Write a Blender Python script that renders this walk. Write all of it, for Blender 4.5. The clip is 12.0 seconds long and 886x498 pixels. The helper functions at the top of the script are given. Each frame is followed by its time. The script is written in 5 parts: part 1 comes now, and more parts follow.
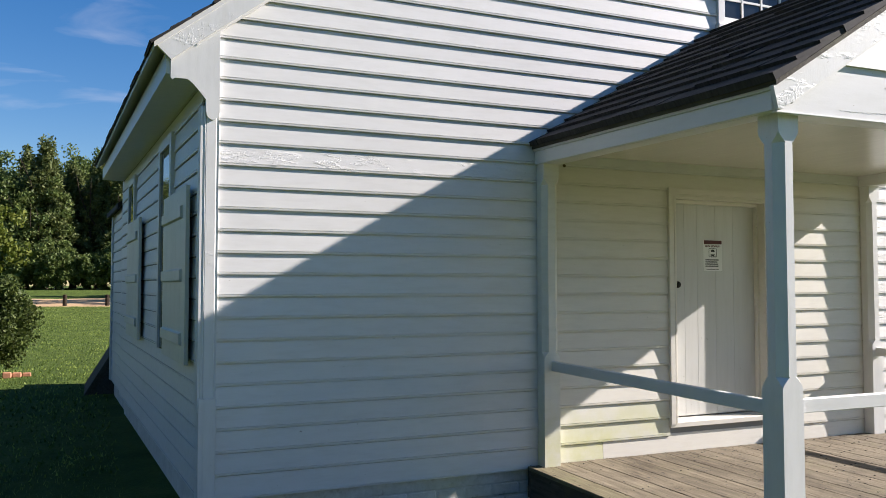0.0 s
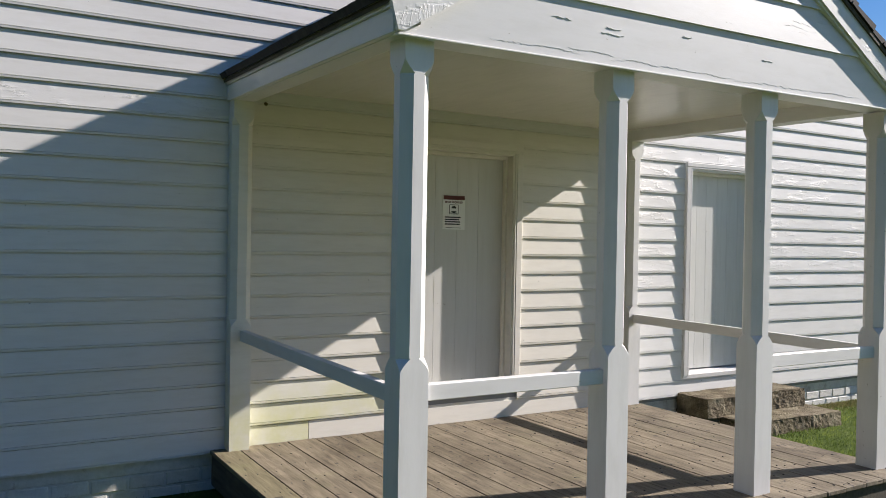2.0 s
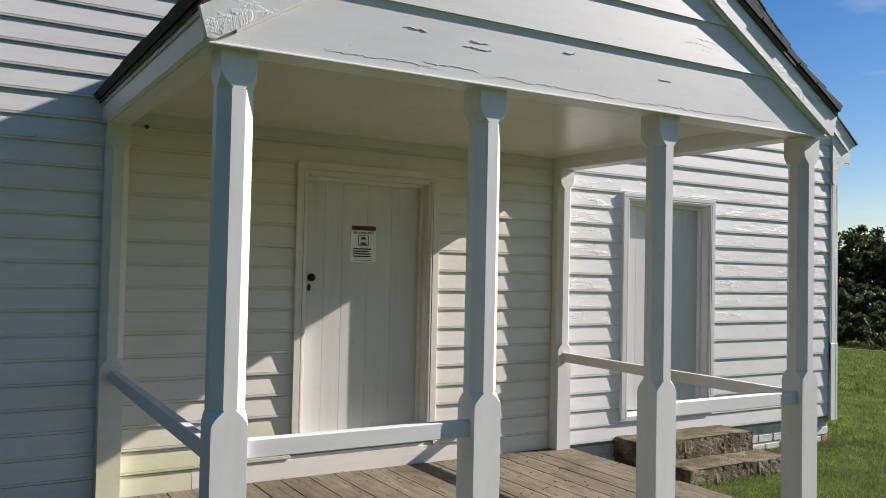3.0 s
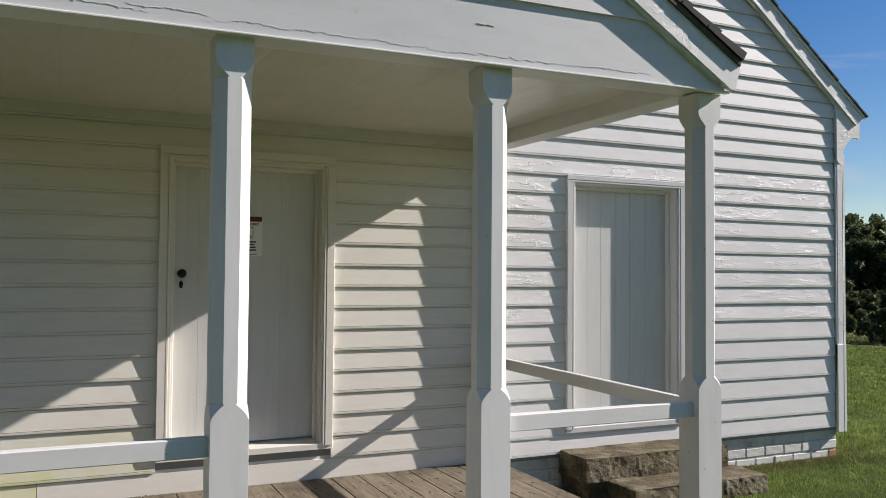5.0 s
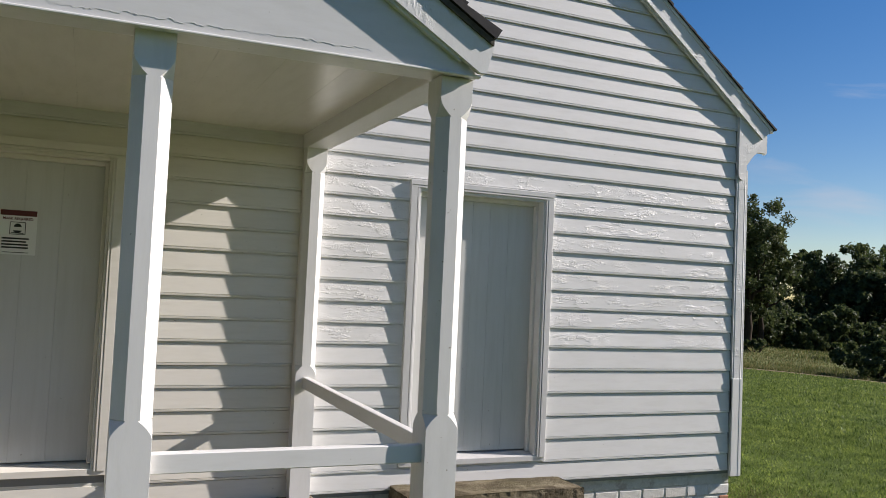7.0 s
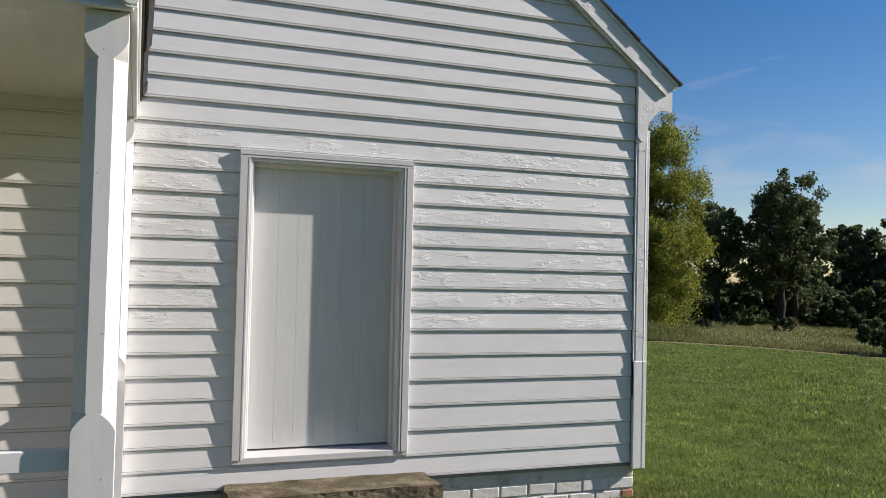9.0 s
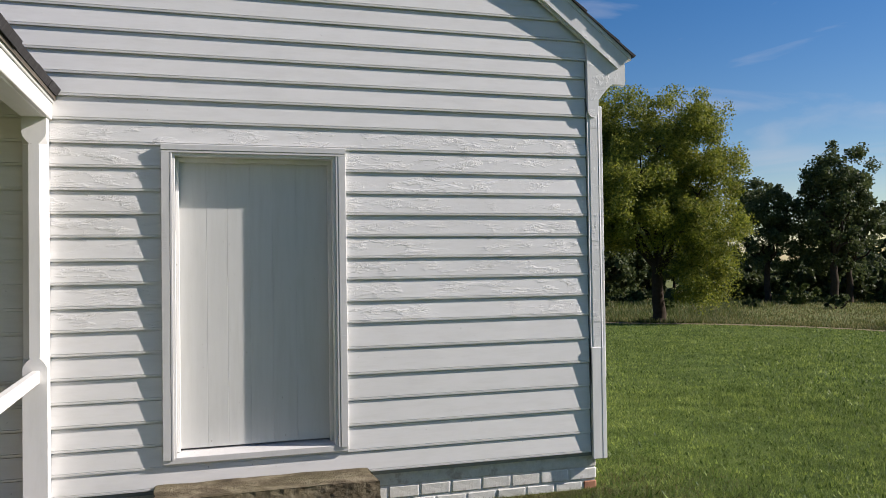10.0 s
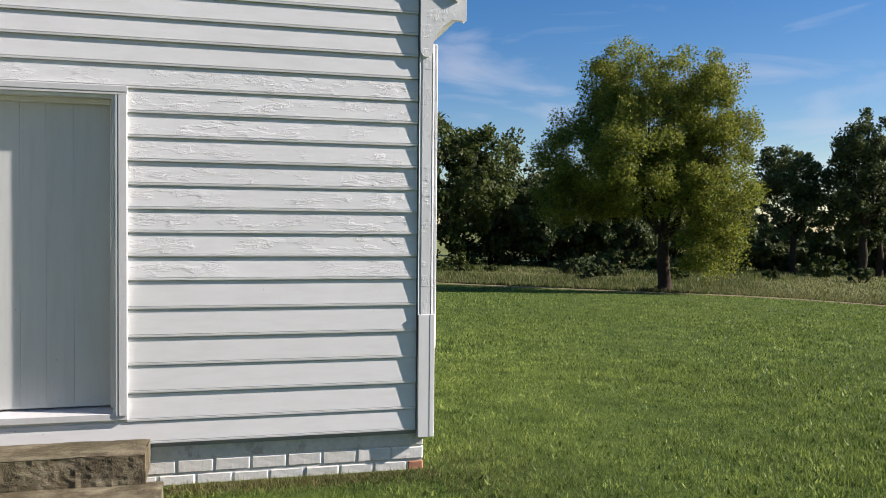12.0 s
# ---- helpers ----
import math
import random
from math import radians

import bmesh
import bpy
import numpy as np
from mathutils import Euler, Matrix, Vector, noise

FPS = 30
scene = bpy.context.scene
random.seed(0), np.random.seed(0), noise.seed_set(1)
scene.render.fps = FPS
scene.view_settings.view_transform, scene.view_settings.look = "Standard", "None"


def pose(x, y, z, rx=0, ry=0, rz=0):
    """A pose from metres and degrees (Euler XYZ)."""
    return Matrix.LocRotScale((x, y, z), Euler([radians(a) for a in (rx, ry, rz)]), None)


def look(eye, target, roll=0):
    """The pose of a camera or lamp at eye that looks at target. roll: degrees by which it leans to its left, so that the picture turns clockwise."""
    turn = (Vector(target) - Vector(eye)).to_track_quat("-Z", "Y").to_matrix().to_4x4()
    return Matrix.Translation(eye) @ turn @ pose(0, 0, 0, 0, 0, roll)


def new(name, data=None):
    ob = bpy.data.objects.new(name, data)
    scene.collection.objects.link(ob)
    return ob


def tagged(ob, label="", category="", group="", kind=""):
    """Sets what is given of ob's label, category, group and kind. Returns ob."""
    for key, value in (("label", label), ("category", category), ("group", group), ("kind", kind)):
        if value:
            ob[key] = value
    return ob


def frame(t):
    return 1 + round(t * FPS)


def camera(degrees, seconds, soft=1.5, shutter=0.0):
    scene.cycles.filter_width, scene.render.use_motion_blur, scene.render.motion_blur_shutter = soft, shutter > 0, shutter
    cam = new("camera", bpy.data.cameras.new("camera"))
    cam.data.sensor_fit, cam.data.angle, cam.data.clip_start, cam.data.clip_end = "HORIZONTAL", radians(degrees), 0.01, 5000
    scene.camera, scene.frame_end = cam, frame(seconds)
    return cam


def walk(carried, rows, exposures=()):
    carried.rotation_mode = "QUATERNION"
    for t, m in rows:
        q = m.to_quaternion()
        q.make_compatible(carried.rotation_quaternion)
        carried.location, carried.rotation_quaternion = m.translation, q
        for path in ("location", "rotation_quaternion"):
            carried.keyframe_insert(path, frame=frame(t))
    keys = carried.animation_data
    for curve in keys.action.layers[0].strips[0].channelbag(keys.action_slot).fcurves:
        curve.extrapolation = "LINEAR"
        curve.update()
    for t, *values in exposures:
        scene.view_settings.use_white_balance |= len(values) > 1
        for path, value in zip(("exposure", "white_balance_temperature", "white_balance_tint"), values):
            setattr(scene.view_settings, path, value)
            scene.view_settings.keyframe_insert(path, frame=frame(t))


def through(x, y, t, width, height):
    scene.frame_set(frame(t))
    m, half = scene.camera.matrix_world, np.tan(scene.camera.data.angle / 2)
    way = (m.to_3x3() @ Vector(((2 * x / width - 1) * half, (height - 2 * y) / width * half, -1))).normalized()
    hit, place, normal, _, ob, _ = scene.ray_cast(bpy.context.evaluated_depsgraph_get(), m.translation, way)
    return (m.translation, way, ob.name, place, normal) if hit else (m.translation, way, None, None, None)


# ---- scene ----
cam = camera(56.9, 12.0, soft=0.68)
PATH = [
    (0, (0.146, 0.015, 1.414), (0.94, 1.848, 1.504), -0.0),
    (0.5, (0.536, 0.035, 1.416), (1.354, 1.859, 1.48), 0.1),
    (1, (0.954, 0.141, 1.385), (1.843, 1.932, 1.407), 0.3),
    (1.5, (1.437, 0.124, 1.414), (2.406, 1.874, 1.392), 0.4),
    (2, (1.862, 0.129, 1.448), (2.883, 1.848, 1.43), 1.0),
    (2.5, (2.253, 0.179, 1.488), (3.281, 1.894, 1.508), 1.4),
    (3, (2.678, 0.142, 1.48), (3.701, 1.86, 1.538), 1.2),
    (3.5, (3.068, 0.152, 1.457), (4.069, 1.881, 1.541), 0.9),
    (3.7, (3.213, 0.157, 1.452), (4.208, 1.889, 1.543), 0.6),
    (5.5, (4.669, 0.095, 1.422), (5.447, 1.937, 1.485), 1.0),
    (6, (5.068, 0.122, 1.451), (5.824, 1.973, 1.527), 1.5),
    (6.5, (5.414, 0.221, 1.447), (6.18, 2.066, 1.541), 2.1),
    (7, (5.798, 0.14, 1.448), (6.594, 1.973, 1.549), 2.6),
    (7.5, (6.202, 0.117, 1.464), (7.012, 1.943, 1.559), 2.9),
    (7.7, (6.379, 0.149, 1.435), (7.19, 1.975, 1.532), 3.1),
    (9.5, (7.724, 0.165, 1.449), (8.362, 2.059, 1.495), 0.1),
    (10, (8.173, 0.08, 1.443), (8.755, 1.993, 1.479), -0.8),
    (10.5, (8.552, 0.139, 1.433), (9.111, 2.06, 1.445), -1.0),
    (11, (8.96, 0.197, 1.453), (9.519, 2.118, 1.436), -0.5),
    (11.5, (9.437, 0.15, 1.447), (9.975, 2.076, 1.406), 0.0),
    (12, (9.866, 0.263, 1.387), (10.356, 2.202, 1.335), 0.5),
]
EXPOSURE = [(t, v, 6450, 18) for t, v in ((0.0, 1.28), (0.5, 1.24), (1.0, 1.16), (2.5, 0.91), (3.5, 0.80), (5.5, 0.72), (7.5, 0.73), (9.5, 0.74), (11.0, 0.88), (12.0, 1.03))]
walk(cam, [(t, look(eye, target, roll)) for t, eye, target, roll in PATH], EXPOSURE)

# ---- world and sun ----
SUN = Vector((1.0, -0.22, 0.57)).normalized()
world = bpy.data.worlds.new("sky")
scene.world = world
world.use_nodes = True
wn, wl = world.node_tree.nodes, world.node_tree.links
sky = wn.new("ShaderNodeTexSky")
sky.sky_type = "NISHITA"
sky.sun_disc = False
sky.sun_elevation = math.asin(SUN.z)
sky.sun_rotation = math.atan2(SUN.x, SUN.y)
sky.altitude = 100
sky.air_density, sky.dust_density, sky.ozone_density = 1.0, 0.3, 2.0
bg = wn["Background"]
bg.inputs["Strength"].default_value = 0.056
# thin cirrus all over the sky
tc = wn.new("ShaderNodeTexCoord")
mp = wn.new("ShaderNodeMapping")
mp.inputs["Scale"].default_value = (2.2, 3.4, 11.0)
mp.inputs["Rotation"].default_value = (0.25, 0.2, 0.5)
nz = wn.new("ShaderNodeTexNoise")
nz.inputs["Scale"].default_value = 1.6
nz.inputs["Detail"].default_value = 7
nz.inputs["Distortion"].default_value = 0.7
rp = wn.new("ShaderNodeValToRGB")
rp.color_ramp.elements[0].position, rp.color_ramp.elements[1].position = 0.555, 0.84
rp.color_ramp.elements[1].color = (0.6, 0.6, 0.6, 1)
mx = wn.new("ShaderNodeMix")
mx.data_type = "RGBA"
wl.new(tc.outputs["Generated"], mp.inputs["Vector"])
wl.new(mp.outputs["Vector"], nz.inputs["Vector"])
wl.new(nz.outputs["Fac"], rp.inputs["Fac"])
wl.new(rp.outputs["Color"], mx.inputs["Factor"])
hs = wn.new("ShaderNodeHueSaturation")
hs.inputs["Saturation"].default_value = 1.42
hs.inputs["Hue"].default_value = 0.506
wl.new(sky.outputs["Color"], hs.inputs["Color"])
wl.new(hs.outputs["Color"], mx.inputs["A"])
mx.inputs["B"].default_value = (6.0, 6.3, 6.8, 1)
wl.new(mx.outputs["Result"], bg.inputs["Color"])

sun_data = bpy.data.lights.new("sun", "SUN")
sun_data.energy, sun_data.angle, sun_data.color = 5.0, radians(0.53), (1.0, 0.95, 0.86)
sun = new("sun", sun_data)
sun.matrix_world = look(SUN * 60, (0, 0, 0))


# ---- materials ----
def material(name, rough=0.7, spec=0.4):
    m = bpy.data.materials.new(name)
    m.use_nodes = True
    n, l = m.node_tree.nodes, m.node_tree.links
    b = n["Principled BSDF"]
    b.inputs["Roughness"].default_value = rough
    b.inputs["Specular IOR Level"].default_value = spec
    return m, n, l, b


def coords(n, l, scale=(1, 1, 1), kind="Object", rot=(0, 0, 0)):
    c = n.new("ShaderNodeTexCoord")
    m = n.new("ShaderNodeMapping")
    m.inputs["Scale"].default_value = scale
    m.inputs["Rotation"].default_value = rot
    l.new(c.outputs[kind], m.inputs["Vector"])
    return m.outputs["Vector"]


def noise_tex(n, l, vec, scale, detail=5, rough=0.6, distortion=0.0):
    t = n.new("ShaderNodeTexNoise")
    t.inputs["Scale"].default_value = scale
    t.inputs["Detail"].default_value = detail
    t.inputs["Roughness"].default_value = rough
    t.inputs["Distortion"].default_value = distortion
    l.new(vec, t.inputs["Vector"])
    return t.outputs["Fac"]


def ramp(n, l, fac, stops):
    r = n.new("ShaderNodeValToRGB")
    e = r.color_ramp.elements
    while len(e) < len(stops):
        e.new(0.5)
    for el, (p, c) in zip(e, stops):
        el.position = p
        el.color = (*c, 1) if len(c) == 3 else c
    l.new(fac, r.inputs["Fac"])
    return r.outputs["Color"]


def mix(n, l, fac, a, b, how="MIX"):
    m = n.new("ShaderNodeMix")
    m.data_type, m.blend_type = "RGBA", how
    for socket, value in (("Factor", fac), ("A", a), ("B", b)):
        if isinstance(value, (int, float)):
            m.inputs[socket].default_value = value
        elif isinstance(value, tuple):
            m.inputs[socket].default_value = (*value, 1)
        else:
            l.new(value, m.inputs[socket])
    return m.outputs["Result"]


def bump(n, l, b, heights):
    prev = None
    for h, strength, dist in heights:
        u = n.new("ShaderNodeBump")
        u.inputs["Strength"].default_value = strength
        u.inputs["Distance"].default_value = dist
        l.new(h, u.inputs["Height"])
        if prev:
            l.new(prev, u.inputs["Normal"])
        prev = u.outputs["Normal"]
    l.new(prev, b.inputs["Normal"])


def rand(n):
    return n.new("ShaderNodeObjectInfo").outputs["Random"]


def white_paint(name, base=(0.73, 0.722, 0.70), peel=0.0, algae=0.0, stretch=(1.5, 6, 9), gloss=0.45, flake=(1.3, 5, 7), specks=0.76):
    """Old white oil paint on wood: soft waves, brush lines, flakes that curl and grey wood at the flakes."""
    m, n, l, b = material(name, gloss, 0.4)
    v = coords(n, l, (1, 1, 1))
    vs = coords(n, l, stretch)
    big = noise_tex(n, l, v, 1.3, 4)
    streak = noise_tex(n, l, vs, 2.5, 6, 0.65)
    fine = noise_tex(n, l, vs, 22, 5, 0.7)
    tone = ramp(n, l, big, [(0.3, tuple(c * 0.94 for c in base)), (0.7, base)])
    tone = mix(n, l, 0.5, tone, ramp(n, l, streak, [(0.3, (0.86, 0.855, 0.83)), (0.55, (1, 1, 1))]), "MULTIPLY")
    ob = mix(n, l, 0.6, tone, ramp(n, l, rand(n), [(0.0, (0.93, 0.93, 0.925)), (1.0, (1, 1, 1))]), "MULTIPLY")
    spots = noise_tex(n, l, v, 38, 2, 0.5)
    ob = mix(n, l, ramp(n, l, spots, [(specks, (0, 0, 0)), (specks + 0.03, (1, 1, 1))]), ob, (0.36, 0.34, 0.30))
    heights = [(streak, 0.10, 0.005), (fine, 0.10, 0.002)]
    if peel:
        # lifted paint: sheets that end in ragged, mostly level edges, and small loose flakes between them
        area = ramp(n, l, noise_tex(n, l, coords(n, l, (1, 1, 1.6)), 1.3, 4), [(0.62 - 0.34 * peel, (0, 0, 0)), (0.74 - 0.34 * peel, (1, 1, 1))])
        here = ramp(n, l, noise_tex(n, l, coords(n, l, (2.2, 2, 6)), 1.9, 3), [(0.47, (0, 0, 0)), (0.56, (1, 1, 1))])
        wrinkle = noise_tex(n, l, coords(n, l, flake), 2.1, 9, 0.62, 0.25)
        sheet = ramp(n, l, wrinkle, [(0.40, (0, 0, 0)), (0.405, (0.5, 0.5, 0.5)), (0.45, (0.30, 0.30, 0.30)), (0.50, (0.45, 0.45, 0.45)), (0.504, (1, 1, 1)), (0.57, (0.62, 0.62, 0.62)), (0.574, (0.95, 0.95, 0.95)), (0.66, (0.7, 0.7, 0.7))])
        chip = noise_tex(n, l, coords(n, l, (1, 1, 2)), 16, 6, 0.7)
        where = mix(n, l, 1.0, area, here, "MULTIPLY")
        lift = mix(n, l, 1.0, sheet, where, "MULTIPLY")
        bare = mix(n, l, 1.0, ramp(n, l, chip, [(0.71, (0, 0, 0)), (0.73, (0.6, 0.6, 0.6))]), where, "MULTIPLY")
        ob = mix(n, l, bare, ob, (0.45, 0.43, 0.39))
        heights = [(streak, 0.15, 0.004), (fine, 0.15, 0.002), (lift, 1.0, 0.0026), (chip, 0.10, 0.003)]
    if algae:
        c2 = noise_tex(n, l, v, 2.3, 5, 0.7)
        sep = n.new("ShaderNodeSeparateXYZ")
        l.new(v, sep.inputs[0])
        film = ramp(n, l, sep.outputs["Z"], [(0.12, (1, 1, 1)), (0.62, (0, 0, 0))])
        film = mix(n, l, 1.0, film, ramp(n, l, c2, [(0.38, (0.1, 0.1, 0.1)), (0.65, (0.9, 0.9, 0.9))]), "MULTIPLY")
        ob = mix(n, l, film, ob, (0.58, 0.58, 0.30))
    l.new(ob, b.inputs["Base Color"])
    bump(n, l, b, heights)
    return m


def weathered_wood(name, dark=(0.105, 0.084, 0.06), light=(0.285, 0.24, 0.178), stretch=(14, 1.2, 14), mould=0.4, grime=0.0):
    m, n, l, b = material(name, 0.82, 0.25)
    v = coords(n, l, stretch, "Object")
    v0 = coords(n, l, (1, 1, 1), "Object")
    c = n.new("ShaderNodeMapping")
    l.new(v, c.inputs["Vector"])
    r = n.new("ShaderNodeCombineXYZ")
    k = n.new("ShaderNodeMath")
    k.operation = "MULTIPLY"
    k.inputs[1].default_value = 37.0
    l.new(rand(n), k.inputs[0])
    l.new(k.outputs[0], r.inputs["X"])
    l.new(k.outputs[0], r.inputs["Y"])
    l.new(r.outputs[0], c.inputs["Location"])
    grain = noise_tex(n, l, c.outputs["Vector"], 2.2, 8, 0.7, 0.4)
    blot = noise_tex(n, l, v0, 2.6, 5, 0.65)
    col = ramp(n, l, grain, [(0.28, dark), (0.5, tuple((a + d) / 2 for a, d in zip(dark, light))), (0.72, light)])
    col = mix(n, l, 0.7, col, ramp(n, l, rand(n), [(0, (0.78, 0.77, 0.76)), (1, (1.0, 0.98, 0.95))]), "MULTIPLY")
    spots = noise_tex(n, l, coords(n, l, (3.4, 1.5, 3.4)), 9, 3, 0.55)
    col = mix(n, l, ramp(n, l, spots, [(0.64, (0, 0, 0)), (0.69, (0.75, 0.75, 0.75))]), col, (0.045, 0.04, 0.035))
    col = mix(n, l, ramp(n, l, blot, [(0.55, (0, 0, 0)), (0.8, (mould, mould, mould))]), col, (0.20, 0.20, 0.10))
    if grime:
        worn = noise_tex(n, l, coords(n, l, (1.0, 0.7, 1.0)), 1.5, 6, 0.7, 0.6)
        col = mix(n, l, grime, col, ramp(n, l, worn, [(0.34, (0.50, 0.47, 0.43)), (0.5, (0.92, 0.91, 0.88)), (0.66, (1.22, 1.22, 1.2))]), "MULTIPLY")
    l.new(col, b.inputs["Base Color"])
    bump(n, l, b, [(grain, 0.5, 0.006)])
    return m


def stone(name):
    m, n, l, b = material(name, 0.9, 0.2)
    v = coords(n, l)
    a = noise_tex(n, l, v, 5, 8, 0.7, 0.3)
    f = noise_tex(n, l, coords(n, l, (1, 1, 1.3)), 21, 8, 0.75)
    g = noise_tex(n, l, v, 1.7, 4)
    col = ramp(n, l, a, [(0.28, (0.03, 0.024, 0.015)), (0.5, (0.125, 0.10, 0.062)), (0.72, (0.30, 0.265, 0.18))])
    col = mix(n, l, ramp(n, l, g, [(0.45, (0, 0, 0)), (0.75, (0.55, 0.55, 0.55))]), col, (0.13, 0.12, 0.06))
    l.new(col, b.inputs["Base Color"])
    bump(n, l, b, [(a, 0.8, 0.03), (f, 0.9, 0.02)])
    return m


def painted_brick(name):
    m, n, l, b = material(name, 0.75, 0.3)
    v = coords(n, l, kind="Object")
    a = noise_tex(n, l, v, 16, 6, 0.7)
    w = noise_tex(n, l, v, 4.5, 6, 0.7)
    col = ramp(n, l, a, [(0.3, (0.58, 0.57, 0.52)), (0.65, (0.74, 0.73, 0.69))])
    col = mix(n, l, 0.7, col, ramp(n, l, rand(n), [(0, (0.80, 0.79, 0.75)), (1, (1, 1, 1))]), "MULTIPLY")
    col = mix(n, l, ramp(n, l, w, [(0.56, (0, 0, 0)), (0.64, (0.75, 0.75, 0.75))]), col, (0.36, 0.31, 0.26))
    l.new(col, b.inputs["Base Color"])
    bump(n, l, b, [(a, 0.5, 0.010), (w, 0.3, 0.012)])
    return m


def simple(name, color, rough=0.6, vary=0.15, scale=12, metal=0.0, relief=0.2, spec=0.4):
    m, n, l, b = material(name, rough, spec)
    v = coords(n, l)
    a = noise_tex(n, l, v, scale, 6, 0.65)
    g = noise_tex(n, l, v, scale / 7, 4)
    lo = tuple(c * (1 - vary) for c in color)
    hi = tuple(min(1, c * (1 + vary)) for c in color)
    col = mix(n, l, 0.5, ramp(n, l, a, [(0.3, lo), (0.7, hi)]), ramp(n, l, g, [(0.3, lo), (0.7, hi)]))
    l.new(col, b.inputs["Base Color"])
    b.inputs["Metallic"].default_value = metal
    bump(n, l, b, [(a, relief, 0.01)])
    return m


def leaf_material(name, a, c, through=0.35, patch=0.0):
    m, n, l, b = material(name, 0.6, 0.25)
    g = n.new("ShaderNodeNewGeometry")
    col = ramp(n, l, g.outputs["Random Per Island"], [(0.0, a), (1.0, c)])
    big = noise_tex(n, l, coords(n, l), 0.5, 3)
    col = mix(n, l, 0.5, col, ramp(n, l, big, [(0.3, (0.7, 0.75, 0.7)), (0.7, (1.2, 1.15, 1.0))]), "MULTIPLY")
    if patch:
        mid = noise_tex(n, l, coords(n, l), 2.6, 5, 0.65)
        col = mix(n, l, patch, col, ramp(n, l, mid, [(0.32, (0.45, 0.52, 0.4)), (0.5, (0.95, 0.97, 0.9)), (0.68, (1.6, 1.5, 1.45))]), "MULTIPLY")
    l.new(col, b.inputs["Base Color"])
    t = n.new("ShaderNodeBsdfTranslucent")
    l.new(col, t.inputs["Color"])
    s = n.new("ShaderNodeMixShader")
    s.inputs["Fac"].default_value = through
    l.new(b.outputs[0], s.inputs[1])
    l.new(t.outputs[0], s.inputs[2])
    l.new(s.outputs[0], n["Material Output"].inputs["Surface"])
    return m


def ground_material(name):
    m, n, l, b = material(name, 0.95, 0.1)
    v = coords(n, l)
    big = noise_tex(n, l, v, 0.16, 5, 0.6)
    mid = noise_tex(n, l, v, 1.4, 6, 0.65)
    fine = noise_tex(n, l, v, 26, 6, 0.75)
    col = ramp(n, l, mid, [(0.3, (0.048, 0.08, 0.016)), (0.6, (0.085, 0.124, 0.027)), (0.8, (0.14, 0.155, 0.05))])
    col = mix(n, l, 0.6, col, ramp(n, l, big, [(0.3, (0.8, 0.85, 0.75)), (0.7, (1.2, 1.1, 1.0))]), "MULTIPLY")
    col = mix(n, l, 0.6, col, ramp(n, l, fine, [(0.3, (0.5, 0.5, 0.5)), (0.7, (1.3, 1.3, 1.2))]), "MULTIPLY")
    l.new(col, b.inputs["Base Color"])
    bump(n, l, b, [(fine, 0.8, 0.05), (mid, 0.4, 0.08)])
    return m


M_BOARD = white_paint("white clapboard paint")
M_PEEL = white_paint("peeling clapboard paint", peel=0.7, flake=(1.5, 5, 9))
M_TRIM = white_paint("white trim paint", stretch=(6, 6, 1.2), gloss=0.38)
M_RAIL_X = white_paint("white rail paint", stretch=(1.2, 6, 6), gloss=0.4)
M_RAIL_Y = white_paint("white side rail paint", stretch=(6, 1.2, 6), gloss=0.4)
M_TRIM_OLD = white_paint("flaking trim paint", base=(0.71, 0.71, 0.69), peel=0.65, stretch=(6, 6, 1.2), flake=(7, 6, 1.6))
M_TRIM_WEST = white_paint("west corner paint", base=(0.71, 0.71, 0.69), peel=0.15, stretch=(6, 6, 1.2), flake=(7, 6, 1.6))
M_SPECK = white_paint("dirty speckled trim paint", base=(0.69, 0.685, 0.66), stretch=(6, 6, 1.2), specks=0.715)
M_CASING = white_paint("greyed casing paint", base=(0.60, 0.595, 0.58), stretch=(6, 6, 1.2), peel=0.1)
M_FRIEZE = white_paint("white frieze paint", base=(0.66, 0.662, 0.65), peel=0.0, stretch=(1.2, 6, 6))
M_CREAM = white_paint("cream porch paint", base=(0.73, 0.705, 0.635))
M_CEIL = white_paint("cream ceiling paint", base=(0.73, 0.705, 0.635), stretch=(6, 1.2, 6), gloss=0.25)
M_ALGAE = white_paint("algae stained paint", base=(0.73, 0.72, 0.655), algae=1.0)
M_DOOR = white_paint("door paint", base=(0.62, 0.62, 0.595), stretch=(8, 8, 0.7), gloss=0.32)
M_SHUT = white_paint("shutter paint", base=(0.72, 0.70, 0.60), stretch=(6, 1.5, 1.5))
M_DECK = weathered_wood("weathered deck wood", (0.088, 0.073, 0.052), (0.275, 0.235, 0.172), grime=0.8)
M_MOSSY = weathered_wood("mossy deck wood", (0.10, 0.085, 0.05), (0.27, 0.24, 0.15), mould=0.95)
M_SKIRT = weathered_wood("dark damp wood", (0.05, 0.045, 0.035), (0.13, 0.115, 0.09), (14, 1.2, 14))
M_STONE = stone("rough sandstone")
M_BRICK = painted_brick("whitewashed brick")
M_BARE = simple("bare orange brick", (0.40, 0.19, 0.11), 0.9, 0.55, 24)
M_MORTAR = simple("old mortar", (0.60, 0.59, 0.55), 0.9, 0.2, 25)
M_SHINGLE = weathered_wood("dark weathered shingle", (0.012, 0.0115, 0.012), (0.062, 0.06, 0.062), (1.3, 15, 1.3), mould=0.1)
M_IRON = simple("black iron", (0.02, 0.018, 0.016), 0.45, 0.3, 40, 0.6)
M_INNER = simple("dim interior plaster", (0.25, 0.25, 0.24), 0.9, 0.1, 5)
